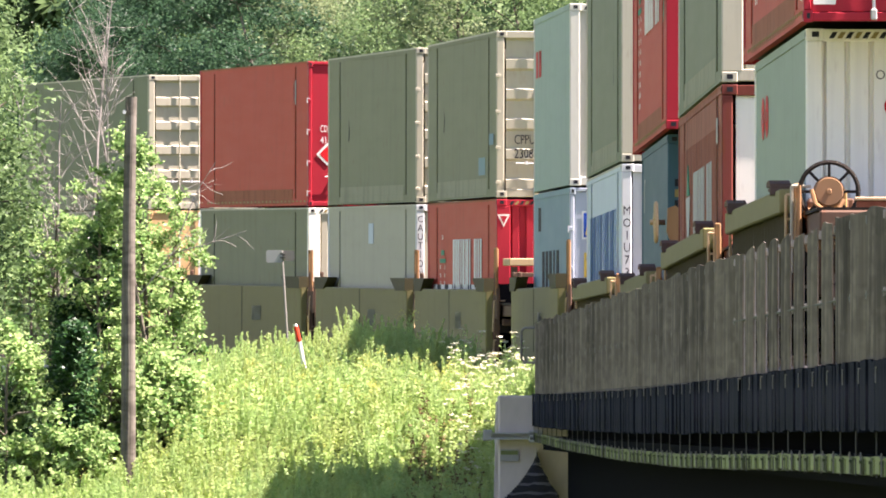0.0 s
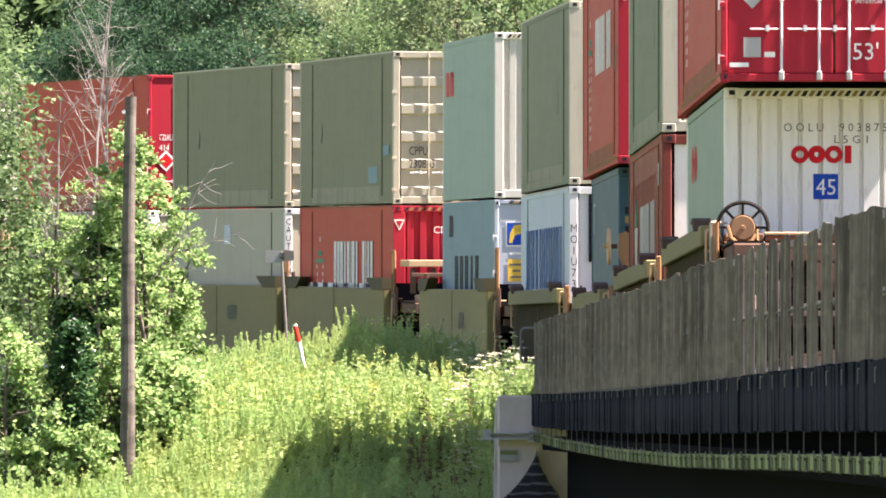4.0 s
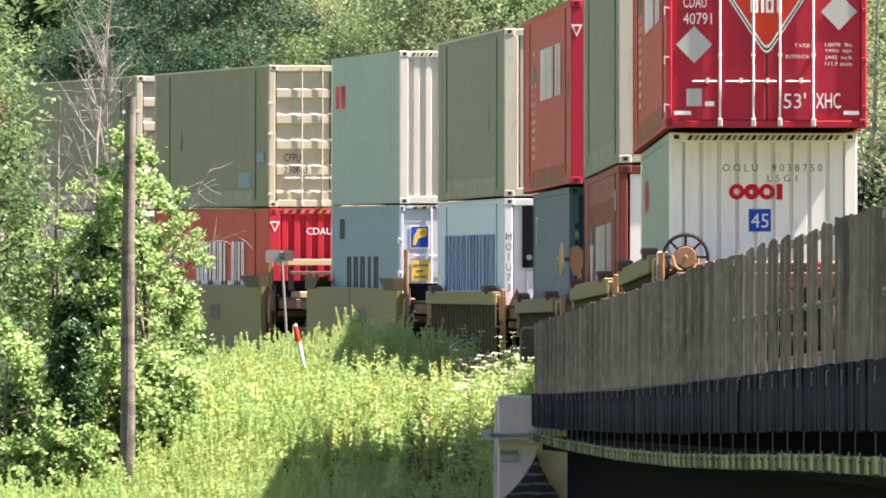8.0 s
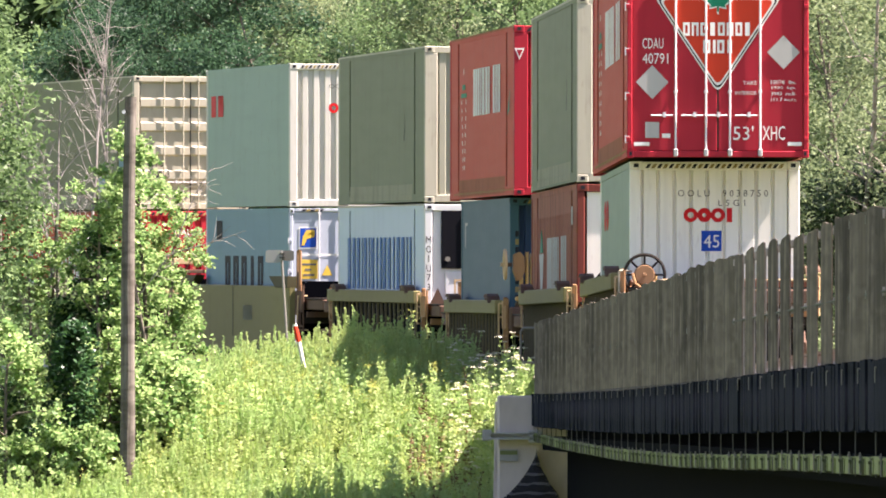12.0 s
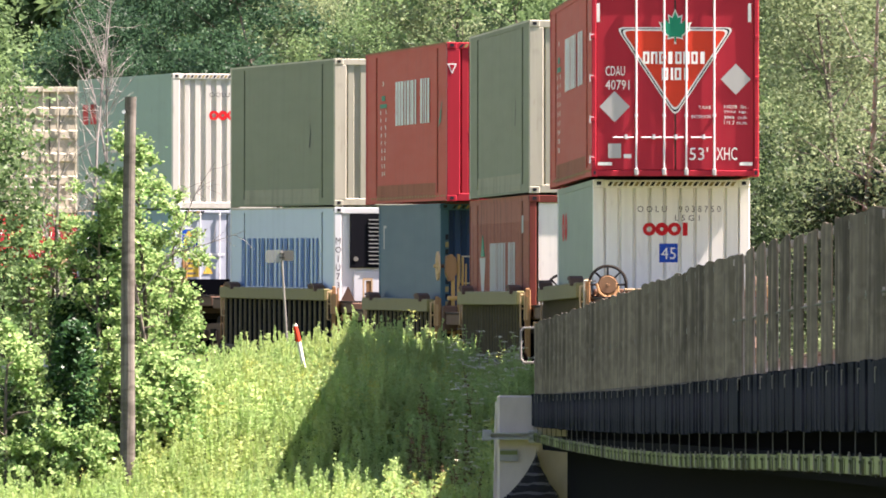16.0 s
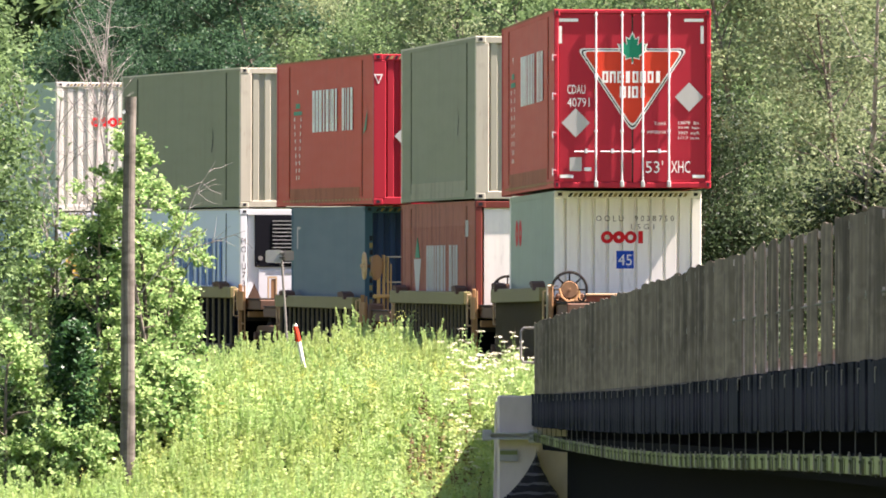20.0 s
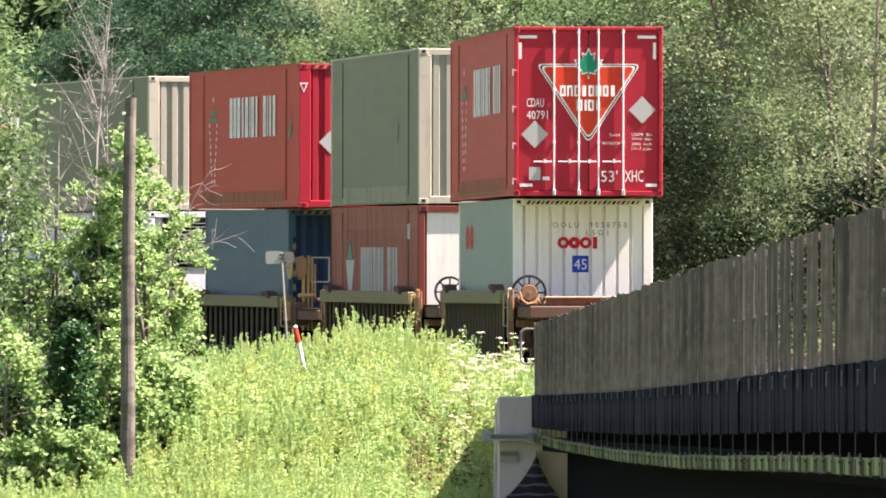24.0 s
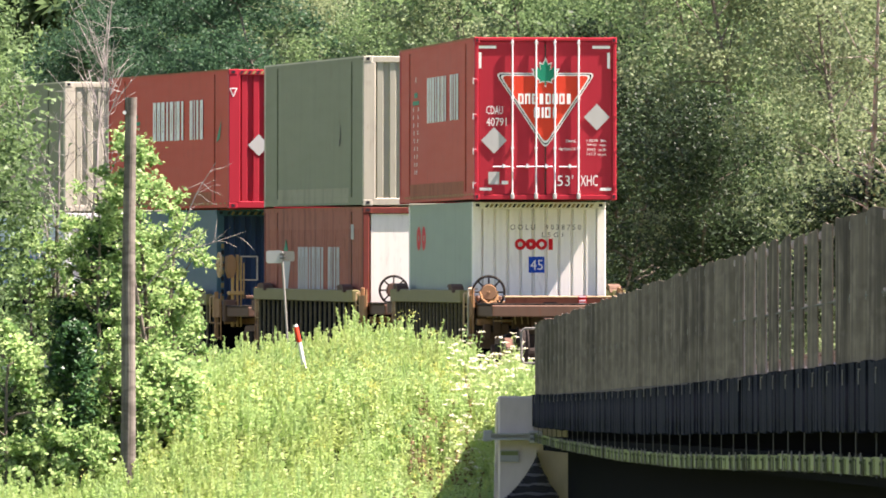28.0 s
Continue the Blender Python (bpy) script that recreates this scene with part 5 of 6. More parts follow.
        ob.rotation_euler = (0, rng.uniform(-0.004, 0.004), radians(0.76 + rng.uniform(-0.05, 0.05)))
        ob = part("railing_post", post, "galv", rail)
        ob.location = fence_at(y - 1.358)
        y -= 2.716


bridge()


def abutment():
    t = tagged(new("bridge_abutment"), "pale weathered concrete bridge abutment at the bank", "abutment", kind="structure")
    bm = bmesh.new()
    box(bm, 0.83, 8.2, 214.2, 216.4, -4, 2.0)
    bevelled(bm, 0.03)
    part("bearing_wall", bm, "concrete", t)
    bm = bmesh.new()
    prism(bm, [(0.62, -4.0), (0.9, -4.0), (0.9, 1.9), (0.82, 1.9)], "y", 215.2, 222)
    part("wing_wall", bm, "concrete", t)
    g = thing("guard_beam", "grey galvanised steel channel bolted across concrete", "steel beam")
    boxes("channel", "galv", g, (0.66, 1.45, 213.98, 214.19, 1.33, 1.43), (0.66, 1.45, 213.9, 214.0, 1.33, 1.36), (0.66, 1.45, 213.9, 214.0, 1.41, 1.435))
    boxes("end_bracket", "galv", g, (0.6, 0.74, 213.92, 214.2, 1.31, 1.48), bevel=0.01)
    boxes("end_bracket", "galv", g, (1.3, 1.5, 213.9, 214.19, 1.28, 1.47), bevel=0.01)
    n = thing("notice_plate", "faded green and white plate on concrete", "plate")
    boxes("plate", "galv", n, (0.86, 1.14, 214.16, 214.195, 1.0, 1.18))
    boxes("band", "bracket", n, (0.87, 1.13, 214.145, 214.162, 1.1, 1.16))
    # heap of layered black stone against the wall
    h = thing("rubble_heap", "layered black rubble heap against the concrete", "rubble")
    rng = random.Random(7)
    for i in range(30):
        z = 1.18 - i * 0.036
        u = (i + 0.6) / 20
        wl, wr = 0.42 * u ** 1.7 + 0.05 * u, 0.30 * u ** 1.7 + 0.04 * u
        bm = bmesh.new()
        out = []
        cx = 1.42
        for k in range(13):
            x = cx - wl + (wl + wr) * k / 12
            out.append((x, 213.98 - i * 0.03 - 0.05 * math.sin(math.pi * k / 12) + rng.uniform(-0.008, 0.008)))
        out += [(cx + wr, 214.18), (cx - wl, 214.18)]
        prism(bm, out, "z", z - 0.037, z)
        for v in bm.verts:
            v.co.z += 0.012 * math.sin(v.co.x * 16 + i * 0.7) + 0.006 * math.sin(v.co.x * 41 + i)
        part("stone_layer", bm, "rubble_light" if i % 4 == 2 else "rubble", h)


abutment()


# ---- posts and marks by the track ----
def utility_pole():
    p = thing("utility_pole", "old weathered grey wooden pole without wires", "pole")
    x, y = -4.95, 220.0
    z = float(ground_z(x, y)) - 0.3
    bm = bmesh.new()
    top = 6.66
    n = 12
    rings = []
    for i in range(n + 1):
        u = i / n
        cx, r = x + 0.07 * u + 0.012 * math.sin(7 * u), 0.125 - 0.035 * u
        rings.append([bm.verts.new((cx + (r + 0.004 * math.sin(5 * k + i)) * math.cos(k * math.pi / 8), y + r * math.sin(k * math.pi / 8), z + (top - z) * u))
                      for k in range(16)])
    for a, b in zip(rings, rings[1:]):
        for k in range(16):
            bm.faces.new((a[k], a[(k + 1) % 16], b[(k + 1) % 16], b[k]))
    bm.faces.new(rings[-1])
    part("shaft", bm, "pole", p)
    bm = bmesh.new()
    tube(bm, (x - 0.03, y - 0.09, top - 0.24), (x - 0.03, y - 0.16, top - 0.24), 0.03, seg=8)
    part("insulator", bm, "white_mark", p)


utility_pole()


def marker_stake():
    s = thing("marker_stake", "leaning orange and white marker stake in weeds", "stake")
    y = 229.5
    bm = bmesh.new()
    tube(bm, (-2.13, y, 1.75), (-2.347, y, 2.874), 0.034, seg=10)
    part("lower_stake", bm, "white_mark", s)
    bm = bmesh.new()
    tube(bm, (-2.347, y, 2.874), (-2.408, y, 3.125), 0.04, seg=10)
    part("sleeve", bm, "orange_mark", s, "orange reflective sleeve")
    bm = bmesh.new()
    tube(bm, (-2.408, y, 3.125), (-2.417, y, 3.16), 0.041, 0.034, seg=10)
    part("cap", bm, "white_mark", s, "worn white cap")


marker_stake()


def trackside_sign():
    s = thing("trackside_sign", "slim grey post with two small boards", "sign")
    x, y = -2.76, 243.0
    bm = bmesh.new()
    tube(bm, (x + 0.16, y, 1.5), (x - 0.03, y, 4.5), 0.021, seg=8)
    part("post", bm, "pipe", s)
    for name, material, x0, x1, yy, za, zb, tilt, label in (("board", "galv", x - 0.30, x - 0.02, y - 0.03, 4.29, 4.51, 0.018, "pale board with rounded corners"),
                                                            ("board", "pipe", x - 0.01, x + 0.19, y + 0.04, 4.32, 4.50, -0.01, "grey board seen from behind")):
        bm = bmesh.new()
        pts = []
        for cx, cz, a0 in ((x1 - 0.04, zb - 0.04, 0), (x0 + 0.04, zb - 0.04, 90), (x0 + 0.04, za + 0.04, 180), (x1 - 0.04, za + 0.04, 270)):
            pts += [(cx + 0.04 * math.cos(radians(a0 + k * 30)), cz + 0.04 * math.sin(radians(a0 + k * 30)) + (cx - x) * tilt) for k in range(4)]
        prism(bm, pts, "y", yy, yy + 0.012)
        part(name, bm, material, s, label)
    boxes("clamp", "rod_dark", s, (x - 0.06, x + 0.03, y - 0.045, y + 0.045, 4.36, 4.39), (x - 0.06, x + 0.03, y - 0.045, y + 0.045, 4.43, 4.46))


trackside_sign()


# ---- plants ----
def quads_mesh(name, quads, material, extra=None):
    """A mesh of loose leaves; extra: further sets, each with its own material."""
    sets = [(quads, material)] + (extra or [])
    co = np.concatenate([q.reshape(-1, 3) for q, _ in sets]).astype(np.float32)
    size = np.concatenate([np.full(len(q), q.shape[1], np.int32) for q, _ in sets])
    me = bpy.data.meshes.new(name)
    me.vertices.add(len(co))
    me.vertices.foreach_set("co", co.ravel())
    me.loops.add(len(co))
    me.loops.foreach_set("vertex_index", np.arange(len(co), dtype=np.int32))
    me.polygons.add(len(size))
    me.polygons.foreach_set("loop_start", (np.cumsum(size) - size).astype(np.int32))
    idx = np.concatenate([np.full(len(q), i, np.int32) for i, (q, _) in enumerate(sets)])
    for _, mat in sets:
        me.materials.append(M[mat])
    me.polygons.foreach_set("material_index", idx)
    me.update(calc_edges=True)
    return me


def leaf_quads(rng, centres, length, width, droop=0.0, up=0.4, small=False):
    """Pointed leaves round given places."""
    n = len(centres)
    a = rng.normal(size=(n, 3))
    a[:, 2] = a[:, 2] * 0.6 - droop
    a /= np.linalg.norm(a, axis=1)[:, None]
    nrm = rng.normal(size=(n, 3))
    nrm[:, 2] += up
    b = np.cross(a, nrm)
    b /= np.linalg.norm(b, axis=1)[:, None] + 1e-9
    s = rng.uniform(0.65, 1.25, (n, 1))
    a, b = a * s * length / 2, b * s * width / 2
    tip = np.cross(a, b)
    tip = tip / (np.linalg.norm(tip, axis=1)[:, None] + 1e-9) * length * 0.12
    if small:
        return np.stack([centres - a, centres + b * 1.35 + tip + a * 0.2, centres + a - b * 0.7], 1)
    return np.stack([centres - a, centres + b + tip - a * 0.1, centres + a, centres - b + tip - a * 0.1], 1)


def branch_line(rng, start, way, length, bends, wander):
    pts = [np.array(start, float)]
    d = np.array(way, float)
    for _ in range(bends):
        d = d + rng.normal(size=3) * wander
        d /= np.linalg.norm(d)
        pts.append(pts[-1] + d * length / bends)
    return pts


def limb(bm, pts, r0, r1, seg=6):
    n = len(pts) - 1
    for i in range(n):
        tube(bm, pts[i], pts[i + 1], r0 + (r1 - r0) * i / n, r0 + (r1 - r0) * (i + 1) / n, seg, caps=False)


def tree(seed, height, spread, low, leaves, leaf, material, bark, clump=0.42, clumps=70, up=0.4, small=True):
    """A tapered trunk, limbs that carry clumps of leaves, and gaps between them. Stands at its own origin."""
    rng = np.random.default_rng(seed)
    bm = bmesh.new()
    trunk = branch_line(rng, (0, 0, -0.3), (0, 0, 1), height * 0.97, 9, 0.06)
    limb(bm, trunk, 0.025 + height * 0.006, 0.015, 8)
    spots = []
    for i in range(clumps):
        u = low + (1 - low) * rng.uniform(0, 1) ** 0.85
        k = min(int(u * 9), 8)
        base = trunk[k] + (trunk[k + 1] - trunk[k]) * (u * 9 - k)
        a = rng.uniform(0, 2 * math.pi)
        shape = math.sin(math.pi * min(1, (u - low) / (1 - low) * 0.82 + 0.16)) ** 0.6
        reach = spread * shape * rng.uniform(0.35, 1.1)
        pts = branch_line(rng, base, (math.cos(a), math.sin(a), rng.uniform(0.1, 0.9)), reach, 4, 0.18)
        if i % 2 == 0:
            limb(bm, pts, 0.035 * (1 - u) + 0.012, 0.006, 5)
        spots.append(pts[-1])
    spots = np.array(spots)
    pick = rng.integers(0, len(spots), leaves)
    sd = clump * rng.uniform(0.6, 1.3, len(spots))
    c = spots[pick] + rng.normal(size=(leaves, 3)) * sd[pick][:, None] * np.array([1, 1, 0.75])
    return mesh_of(bm, bark, "trunk"), quads_mesh("crown", leaf_quads(rng, c, leaf, leaf * 0.62, 0.25, up, small), material)


def plant_tree(name, meshes, m, label, category="tree", group="trees of the wood"):
    t = thing(name, label, category, group)
    part("trunk", meshes[0], "bark", t)
    part("crown", meshes[1], "leaf_forest", t)
    t.matrix_basis = m
    return t


WOOD = [tree(11, 11.5, 2.6, 0.14, 21000, 0.105, "leaf_forest", "bark", clump=0.36, clumps=56, up=1.5), tree(12, 12.3, 2.3, 0.10, 21000, 0.105, "leaf_pale", "bark", clump=0.36, clumps=56, up=1.5),
        tree(13, 11.0, 2.7, 0.06, 21000, 0.105, "leaf_dark", "bark", clump=0.36, clumps=56, up=1.5), tree(14, 12.6, 2.4, 0.12, 21000, 0.105, "leaf_pale", "bark", clump=0.36, clumps=56, up=1.5),
        tree(15, 7.0, 2.3, 0.03, 21000, 0.105, "leaf_forest", "bark", clump=0.36, clumps=60, up=1.5),
        # the two undergrowth trees carry the canopy's shade in their leaves
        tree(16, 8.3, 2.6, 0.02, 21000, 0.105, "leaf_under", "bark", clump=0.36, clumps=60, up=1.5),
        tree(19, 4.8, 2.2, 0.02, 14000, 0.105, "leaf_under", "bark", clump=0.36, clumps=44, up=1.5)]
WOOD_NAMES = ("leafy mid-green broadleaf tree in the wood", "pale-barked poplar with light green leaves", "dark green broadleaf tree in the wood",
              "tall pale-barked poplar with light leaves", "low leafy undergrowth tree at the wood's edge", "low undergrowth tree with leaves darkened for canopy shade", "small undergrowth tree under poplars with leaves darkened for shade")
rng = random.Random(31)


def forest(x0, x1, step, q0, q1, kinds):
    """A row of trees beyond the track, between two distances to its right."""
    x = x0
    while x < x1:
        # the place on the far side of the bend whose distance to the track suits
        q = rng.uniform(q0, q1)
        ys = np.linspace(255, 400, 300)
        y = float(ys[np.argmin(np.abs((x - track_x(ys)) - q))])
        k = rng.choice(kinds)
        s = rng.uniform(0.85, 1.15)
        t = plant_tree("forest_tree", WOOD[k], Matrix.Translation((x, y, float(ground_z(x, y)) - 0.1)) @ Matrix.Rotation(rng.uniform(0, 6.28), 4, "Z")
                       @ Matrix.Diagonal((s, s, s, 1)), WOOD_NAMES[k])
        x += step * rng.uniform(0.8, 1.25)


forest(-16, -4, 2.1, 8.0, 9.5, (2, 2, 4))
forest(-4, 2, 2.1, 8.0, 9.5, (4, 0, 4))
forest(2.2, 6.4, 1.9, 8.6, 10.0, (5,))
forest(6.8, 12, 1.9, 8.8, 10.0, (1, 3))
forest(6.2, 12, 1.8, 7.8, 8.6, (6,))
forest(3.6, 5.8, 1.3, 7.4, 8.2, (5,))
forest(3.0, 12, 2.6, 10.5, 11.5, (0, 1))
forest(-14, -6, 1.9, 9.8, 11.0, (2,))
forest(-17, -4.5, 2.2, 11.5, 13.5, (2, 2, 0))
forest(-4.5, 4, 2.2, 11.5, 13.5, (1, 3, 0))
forest(4, 13, 2.3, 11.5, 13.5, (1, 0, 3))
forest(-18, -5, 2.5, 15.5, 18.5, (2, 0, 2))
forest(-5, 15, 2.5, 15.5, 18.5, (1, 3, 0, 3))


def far_woods():
    """The dense wood behind the rows of trees, out to where nothing shows through."""
    rng = np.random.default_rng(77)
    n = 80000
    x = rng.uniform(-24, 20, n)
    ys = np.linspace(255, 420, 500)
    q = rng.uniform(20, 33, n)
    ahead = track_x(ys)
    y = np.array([ys[np.argmin(np.abs(a - ahead - b))] for a, b in zip(x, q)]) + rng.uniform(-0.4, 0.4, n)
    z = ground_z(x, y) + rng.uniform(0, 1, n) ** 0.9 * (14.5 + 1.5 * np.sin(x * 1.3) + np.sin(x * 3.1))
    me = quads_mesh("far_woods", leaf_quads(rng, np.stack([x, y, z], 1), 0.62, 0.45, 0.2, 0.4, True), "leaf_forest")
    tagged(new("far_woods", me), "dense green wood far behind the track", "wood", kind="stuff")


far_woods()
BIRCH = tree(17, 12.5, 1.6, 0.2, 2200, 0.1, "leaf_pale", "birch", 0.3, 70)
for x, q, s in ((7.65, 7.4, 0.95), (8.35, 7.6, 0.9), (9.0, 8.6, 1.05)):
    ys = np.linspace(255, 400, 300)
    y = float(ys[np.argmin(np.abs((x - track_x(ys)) - q))])
    plant_tree("birch_tree", BIRCH, Matrix.Translation((x, y, float(ground_z(x, y)) - 0.1)) @ Matrix.Rotation(x, 4, "Z") @ Matrix.Diagonal((s, s, s, 1)),
               "slender birch with a pale trunk and light leaves")

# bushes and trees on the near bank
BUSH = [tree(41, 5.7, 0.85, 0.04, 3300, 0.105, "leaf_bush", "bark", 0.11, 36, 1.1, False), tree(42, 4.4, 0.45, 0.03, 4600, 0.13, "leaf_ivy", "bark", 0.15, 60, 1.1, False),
        tree(43, 9.0, 0.85, 0.04, 14000, 0.1, "leaf_forest", "bark", 0.24, 110, 0.8), tree(44, 1.9, 1.0, 0.02, 4600, 0.13, "leaf_bush", "bark", 0.17, 55, 1.1, False),
        tree(45, 3.6, 0.95, 0.1, 3000, 0.11, "leaf_bush", "bark", 0.12, 32, 1.1, False),
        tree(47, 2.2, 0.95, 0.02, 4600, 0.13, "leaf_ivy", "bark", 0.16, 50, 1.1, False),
        tree(46, 5.6, 1.15, 0.4, 2600, 0.105, "leaf_bush", "bark", 0.11, 26, 1.1, False),
        tree(48, 1.7, 1.0, 0.45, 3600, 0.12, "leaf_bush", "bark", 0.11, 36, 1.1, False)]
BRIGHT, AIRY, DARK, LOW, LOW_DARK = ("bright green leafy bush on the bank", "airy bright green bush with open boughs", "dark green ivy-grown bush on the bank",
                                     "low spreading green bush", "low dark-leaved bush added for the shaded hollow")
for k, x, y, s, nm, label in ((2, -7.3, 222, 1.1, "bank_tree", "slender green tree on the bank"), (2, -7.55, 228, 1.2, "bank_tree", "slender green tree on the bank"),
                              (0, -4.58, 223.5, 0.92, "bush", "tall narrow bright green bush beside the pole"), (6, -4.75, 224.4, 0.86, "bush", AIRY),
                              (4, -4.35, 224, 0.74, "bush", BRIGHT), (4, -4.8, 226, 0.8, "bush", BRIGHT), (4, -5.05, 230, 0.95, "bush", BRIGHT),
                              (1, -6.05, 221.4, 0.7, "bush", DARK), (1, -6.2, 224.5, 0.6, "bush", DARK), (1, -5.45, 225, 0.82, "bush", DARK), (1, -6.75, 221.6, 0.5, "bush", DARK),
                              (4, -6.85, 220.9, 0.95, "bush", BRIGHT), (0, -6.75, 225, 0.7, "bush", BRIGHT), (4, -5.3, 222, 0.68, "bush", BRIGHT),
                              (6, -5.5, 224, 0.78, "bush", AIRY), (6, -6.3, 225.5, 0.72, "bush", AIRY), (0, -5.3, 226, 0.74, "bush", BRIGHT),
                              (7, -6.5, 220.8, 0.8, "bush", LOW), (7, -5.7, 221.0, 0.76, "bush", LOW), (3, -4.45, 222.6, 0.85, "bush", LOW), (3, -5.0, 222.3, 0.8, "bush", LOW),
                              # dark-leaved bushes added to give the hollow under the low crowns its shade
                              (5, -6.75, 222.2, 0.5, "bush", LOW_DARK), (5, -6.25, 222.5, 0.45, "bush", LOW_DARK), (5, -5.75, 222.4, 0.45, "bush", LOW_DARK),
                              (4, -6.3, 232, 0.85, "bush", BRIGHT), (6, -4.4, 224.6, 0.66, "bush", AIRY)):
    plant_tree(nm, BUSH[k], Matrix.Translation((x, y, float(ground_z(x, y)) - 0.1)) @ Matrix.Rotation(x * 7, 4, "Z") @ Matrix.Diagonal((s, s, s, 1)),
               label, "tree" if nm == "bank_tree" else "bush", "plants on the bank")


def dead_tree(x, y, seed, stems, label):
    """A bare clump: slender stems that fork upwards into leafless twigs."""
    rng = np.random.default_rng(seed)
    t = thing("dead_tree", label, "tree")
    z = float(ground_z(x, y))
    for k in range(stems):
        height = rng.uniform(5.2, 7.2)
        stem = branch_line(rng, (x + rng.uniform(-0.2, 0.2), y + rng.uniform(-0.3, 0.3), z), (rng.uniform(-0.10, 0.10), 0, 1), height, 12, 0.045)
        bm = bmesh.new()
        limb(bm, stem, rng.uniform(0.03, 0.045), 0.008, 7)
        s = part("stem", bm, "dead", t)
        bm = bmesh.new()
        for i in range(13):
            n = int(rng.integers(4, 12))
            a = rng.uniform(0, 2 * math.pi)
            pts = branch_line(rng, stem[n], (math.cos(a) * 0.6, math.sin(a) * 0.4, rng.uniform(0.7, 1.5)), rng.uniform(0.6, 1.5), 6, 0.13)
            limb(bm, pts, 0.010, 0.003, 5)
            for q in range(5):
                b = pts[int(rng.integers(1, 6))]
                a2 = rng.uniform(0, 2 * math.pi)
                tw = branch_line(rng, b, (math.cos(a2), math.sin(a2) * 0.5, rng.uniform(0.1, 1.2)), rng.uniform(0.2, 0.6), 4, 0.2)
                limb(bm, tw, 0.0045, 0.002, 4)
        tagged(part("twig_growth", bm, "dead", s), kind="stuff")


dead_tree(-6.05, 226.0, 3, 3, "bare grey dead tree with slender forking stems")
dead_tree(-5.7, 227.0, 8, 2, "bare grey dead tree with slender forking stems")


def bare_branch():
    rng = np.random.default_rng(5)
    t = thing("dead_branch", "bare grey branch sticking out of the bush", "branch")
    bm = bmesh.new()
    for a, b in (((-4.8, 223.3, 3.6), (0.62, 0, 0.78)), ((-4.2, 223.3, 4.5), (0.35, 0, 0.93)), ((-4.4, 223.3, 4.2), (0.95, 0, 0.3))):
        pts = branch_line(rng, a, b, 1.35, 7, 0.07)
        limb(bm, pts, 0.013, 0.004, 5)
        for j in range(7):
            p = pts[int(rng.integers(2, 7))]
            limb(bm, branch_line(rng, p, (rng.uniform(-0.2, 1), 0, rng.uniform(-0.4, 1)), 0.42, 4, 0.2), 0.005, 0.002, 4)
    tagged(part("twig_growth", bm, "dead", t), kind="stuff")


bare_branch()


def weeds(name, label, count, region, height, leaf, material, seed, per=30, flower=None, rise=(0.0, 0.9)):
    """Upright weeds with narrow leaves up their stems, scattered over a stretch of the bank."""
    rng = np.random.default_rng(seed)
    x = rng.uniform(region[0], region[1], count)
    y = rng.uniform(region[2], region[3], count)
    q = track_x(y) - x
    keep = (q > 2.0) & ((y > 216.8) | (x < 0.55)) & ((y > 222) | (q > 2.75))
    x, y = x[keep], y[keep]
    n = len(x)
    z = ground_z(x, y)
    patch = 0.75 + 0.5 * (np.sin(x * 1.7 + y * 0.31) * np.cos(y * 0.43 - x * 0.6) * 0.5 + 0.5)
    patch = patch * (0.85 + 0.35 * np.sin(x * 6.3 + y * 1.9) * np.cos(y * 2.7 - x * 2.3))
    h = rng.uniform(height[0], height[1], n) * patch
    leanv = rng.normal(size=(n, 2)) * 0.12
    u = rng.uniform(0.1, 1, (n, per)) ** 0.8
    c = np.stack([x[:, None] + leanv[:, :1] * u * h[:, None], y[:, None] + leanv[:, 1:] * u * h[:, None], z[:, None] + u * h[:, None]], 2)
    a = rng.uniform(0, 2 * np.pi, (n, per))
    L = leaf * rng.uniform(0.6, 1.3, (n, per)) * (1.25 - 0.85 * u)
    rise = rng.uniform(rise[0], rise[1], (n, per))
    d = np.stack([np.cos(a), np.sin(a), rise], 2)
    d /= np.linalg.norm(d, axis=2)[..., None]
    side = np.stack([-np.sin(a), np.cos(a), rng.uniform(-0.5, 0.5, (n, per))], 2)
    wd = L * 0.13
    mid = c + d * (L * 0.5)[..., None] + np.array([0, 0, 0.02])
    tip = c + d * L[..., None] - np.stack([0 * L, 0 * L, L * 0.15], 2)
    leaves = np.stack([c - side * wd[..., None] * 0.5, mid + side * wd[..., None] * 1.3, tip], 2).reshape(-1, 3, 3)
    base = np.stack([x, y, z], 1)
    top = np.stack([x + leanv[:, 0] * h, y + leanv[:, 1] * h, z + h], 1)
    w = np.array([0.006, 0, 0])
    stems = np.stack([base - w, base + w, top + w * 0.5, top - w * 0.5], 1)
    extra = [(stems, material)]
    if flower:
        mat, share, size, tilt = flower
        pick = rng.uniform(size=n) < share
        t = top[pick]
        k = 20
        off = rng.normal(size=(len(t), k, 3)) * np.array(size)
        cc = (t[:, None] + off).reshape(-1, 3)
        fl = leaf_quads(rng, cc, 0.028, 0.028, 0, tilt)
        extra.append((fl, mat))
    me = quads_mesh(name, leaves, material, extra)
    return tagged(new(name, me), label, "weeds", kind="stuff")


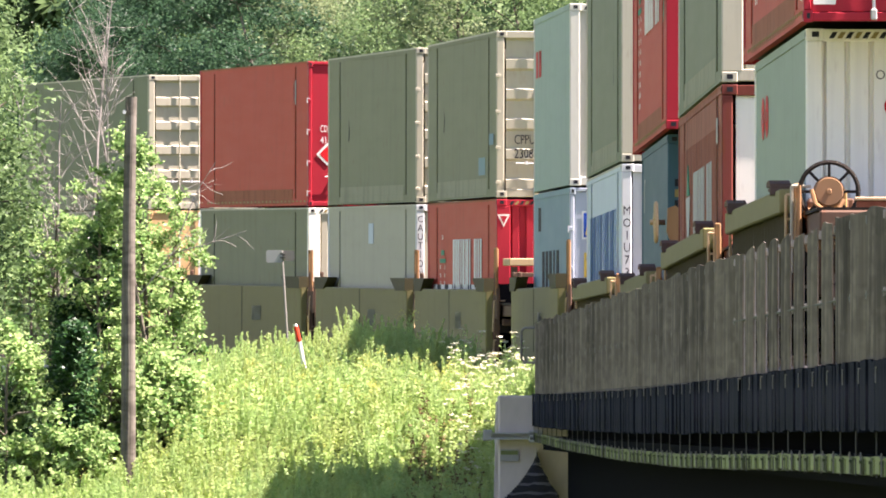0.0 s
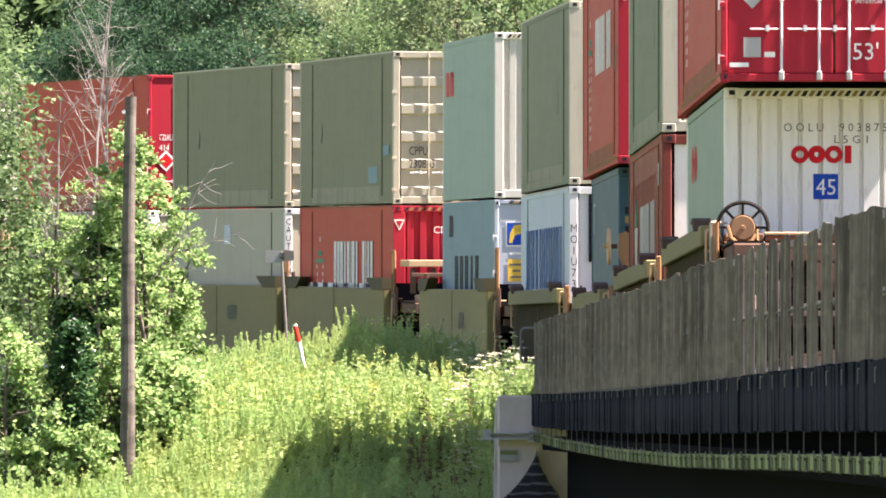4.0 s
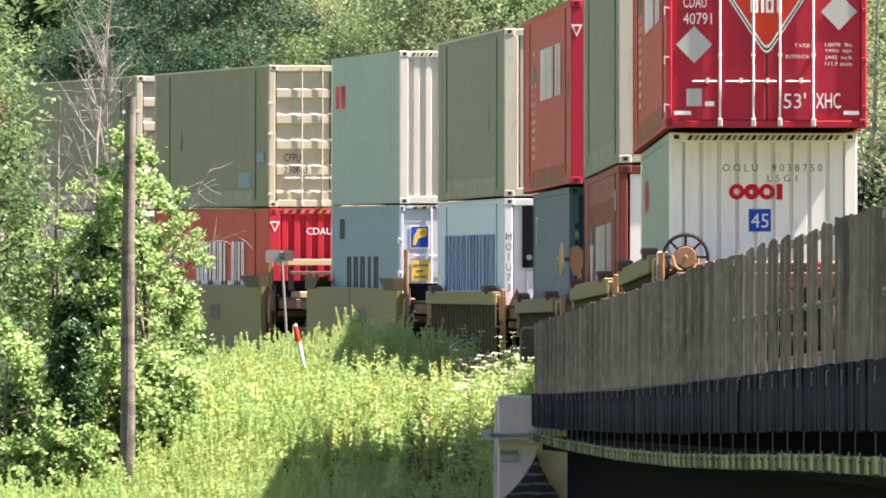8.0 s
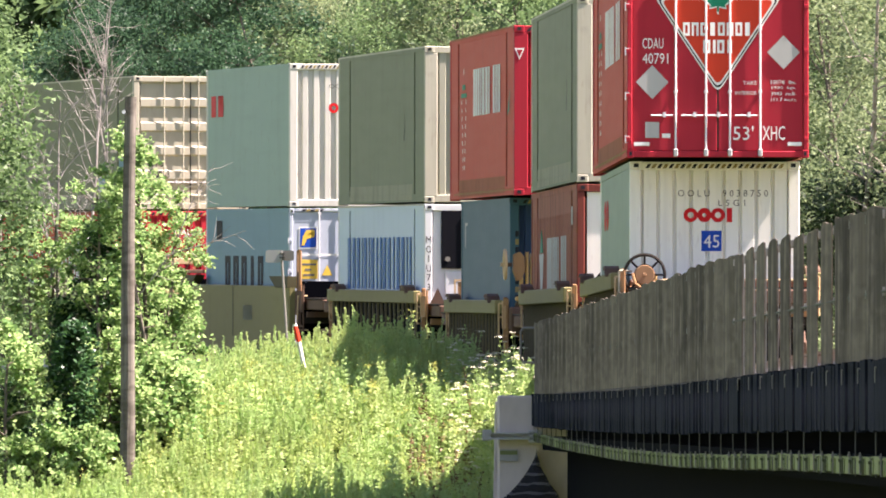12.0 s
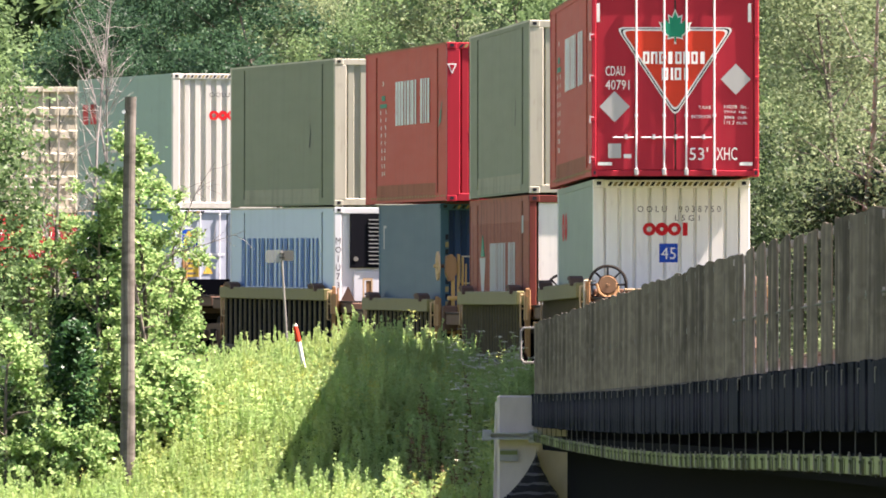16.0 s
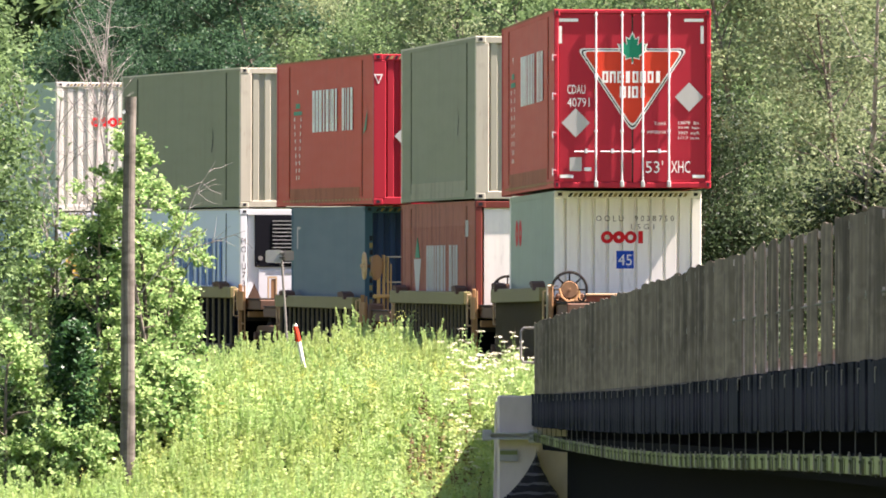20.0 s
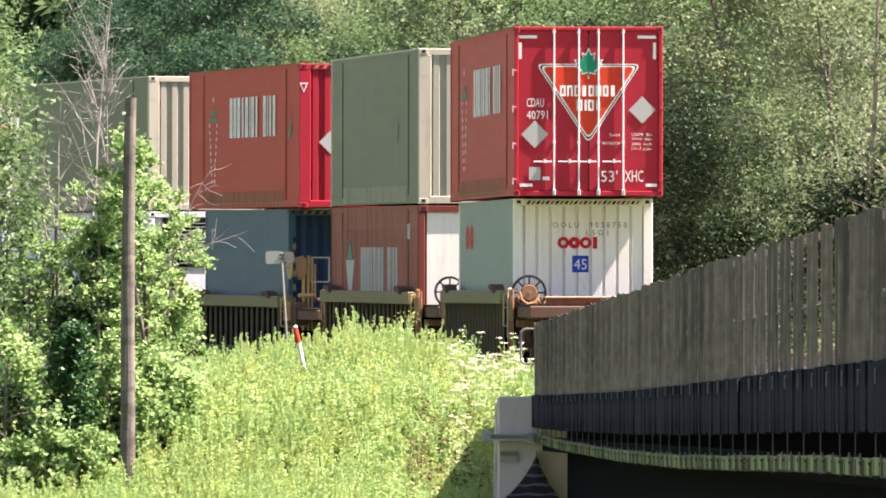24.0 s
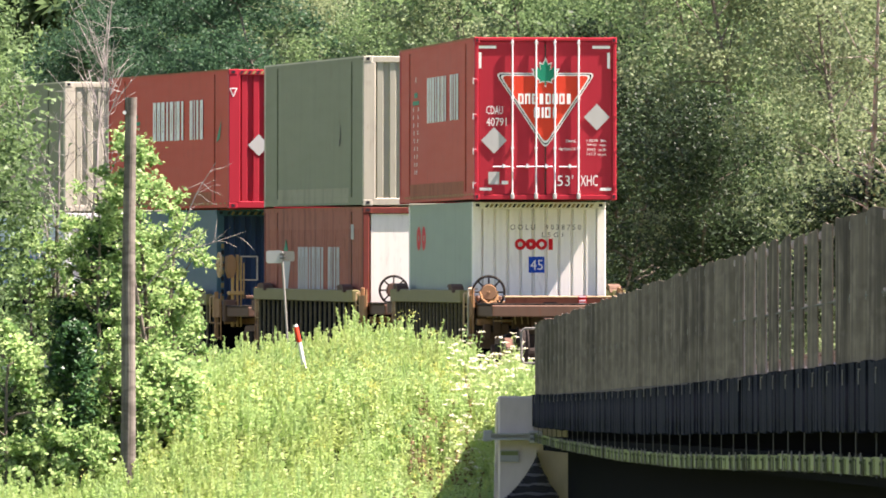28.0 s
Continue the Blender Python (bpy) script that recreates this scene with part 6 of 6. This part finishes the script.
weeds("meadow_weeds", "tall bright yellow-green weeds on the sunny bank", 7600, (-8.0, 2.2, 206, 239), (0.4, 0.8), 0.085, "weed", 51, 88)
weeds("meadow_weeds", "bright yellow-green weeds along the track", 3200, (-9.0, 2.2, 239, 290), (0.35, 0.7), 0.12, "weed", 56, 40)
weeds("low_grass", "low mixed grass between the weeds", 9000, (-9.0, 2.2, 203, 245), (0.2, 0.5), 0.13, "weed", 52, 22)
weeds("goldenrod", "weeds with small yellow flower heads", 160, (-6.5, 1.0, 208, 245), (0.6, 0.95), 0.13, "weed", 53, 40, ("weed_gold", 0.35, (0.05, 0.05, 0.05), 0.8))
weeds("goldenrod", "thick weeds with yellow flower heads", 90, (-1.0, 0.9, 212, 221), (0.6, 0.95), 0.13, "weed", 58, 40, ("weed_gold", 0.5, (0.05, 0.05, 0.06), 0.8))
weeds("goldenrod", "patch of weeds with yellow flower tops", 150, (-4.2, 0.3, 221, 228), (0.6, 0.9), 0.13, "weed", 61, 40, ("weed_gold", 0.5, (0.05, 0.05, 0.04), 0.8))
weeds("wild_carrot", "white flat-topped wildflowers on thin stems", 470, (0.1, 2.1, 218.5, 231), (0.6, 1.0), 0.12, "weed", 54, 16, ("umbel", 0.8, (0.026, 0.026, 0.006), 3.0))
weeds("plume_weeds", "tall feathery green weeds along the crest of the bank", 1000, (-5.5, 1.5, 227, 238), (0.55, 0.9), 0.09, "weed", 57, 150, rise=(0.7, 2.2))
weeds("meadow_weeds", "tall thick weeds near the abutment", 520, (-1.5, 0.9, 210, 217), (0.55, 0.9), 0.15, "weed", 60, 70)
weeds("dry_stalks", "brown dry stalks among green weeds", 60, (-0.8, 0.6, 210, 219), (0.6, 1.0), 0.10, "stem", 55, 18)
weeds("dry_stalks", "pale brown dry grass heads on the bank", 50, (-0.5, 0.5, 218, 223), (0.7, 1.0), 0.10, "stem", 59, 26)


# ---- what moves ----
def motions():
    times = [i * 0.7 for i in range(41)]
    for ob, unit in MOVING:
        half = 6.1 if unit == 4 else 8.075
        walk(ob, [(t, on_track(run(t) + MIDDLE[unit], half)) for t in times])
    # wheels roll on the rails; a row for every sixth of a turn or less
    total, radius = run(28.0), 0.455
    steps = int(total / radius / 1.25) + 2
    ts, fine = [], np.linspace(0, 28, 5601)
    way = np.array([run(t) for t in fine])
    for k in range(steps + 1):
        ts.append(float(np.interp(total * k / steps, way, fine)))
    ts = sorted({round(t * FPS) / FPS for t in ts} | {0.0, 28.0})
    for ob, y in WHEELSETS:
        walk(ob, [(t, pose(0, y, 0.455, -math.degrees(run(t) / radius))) for t in ts])


motions()
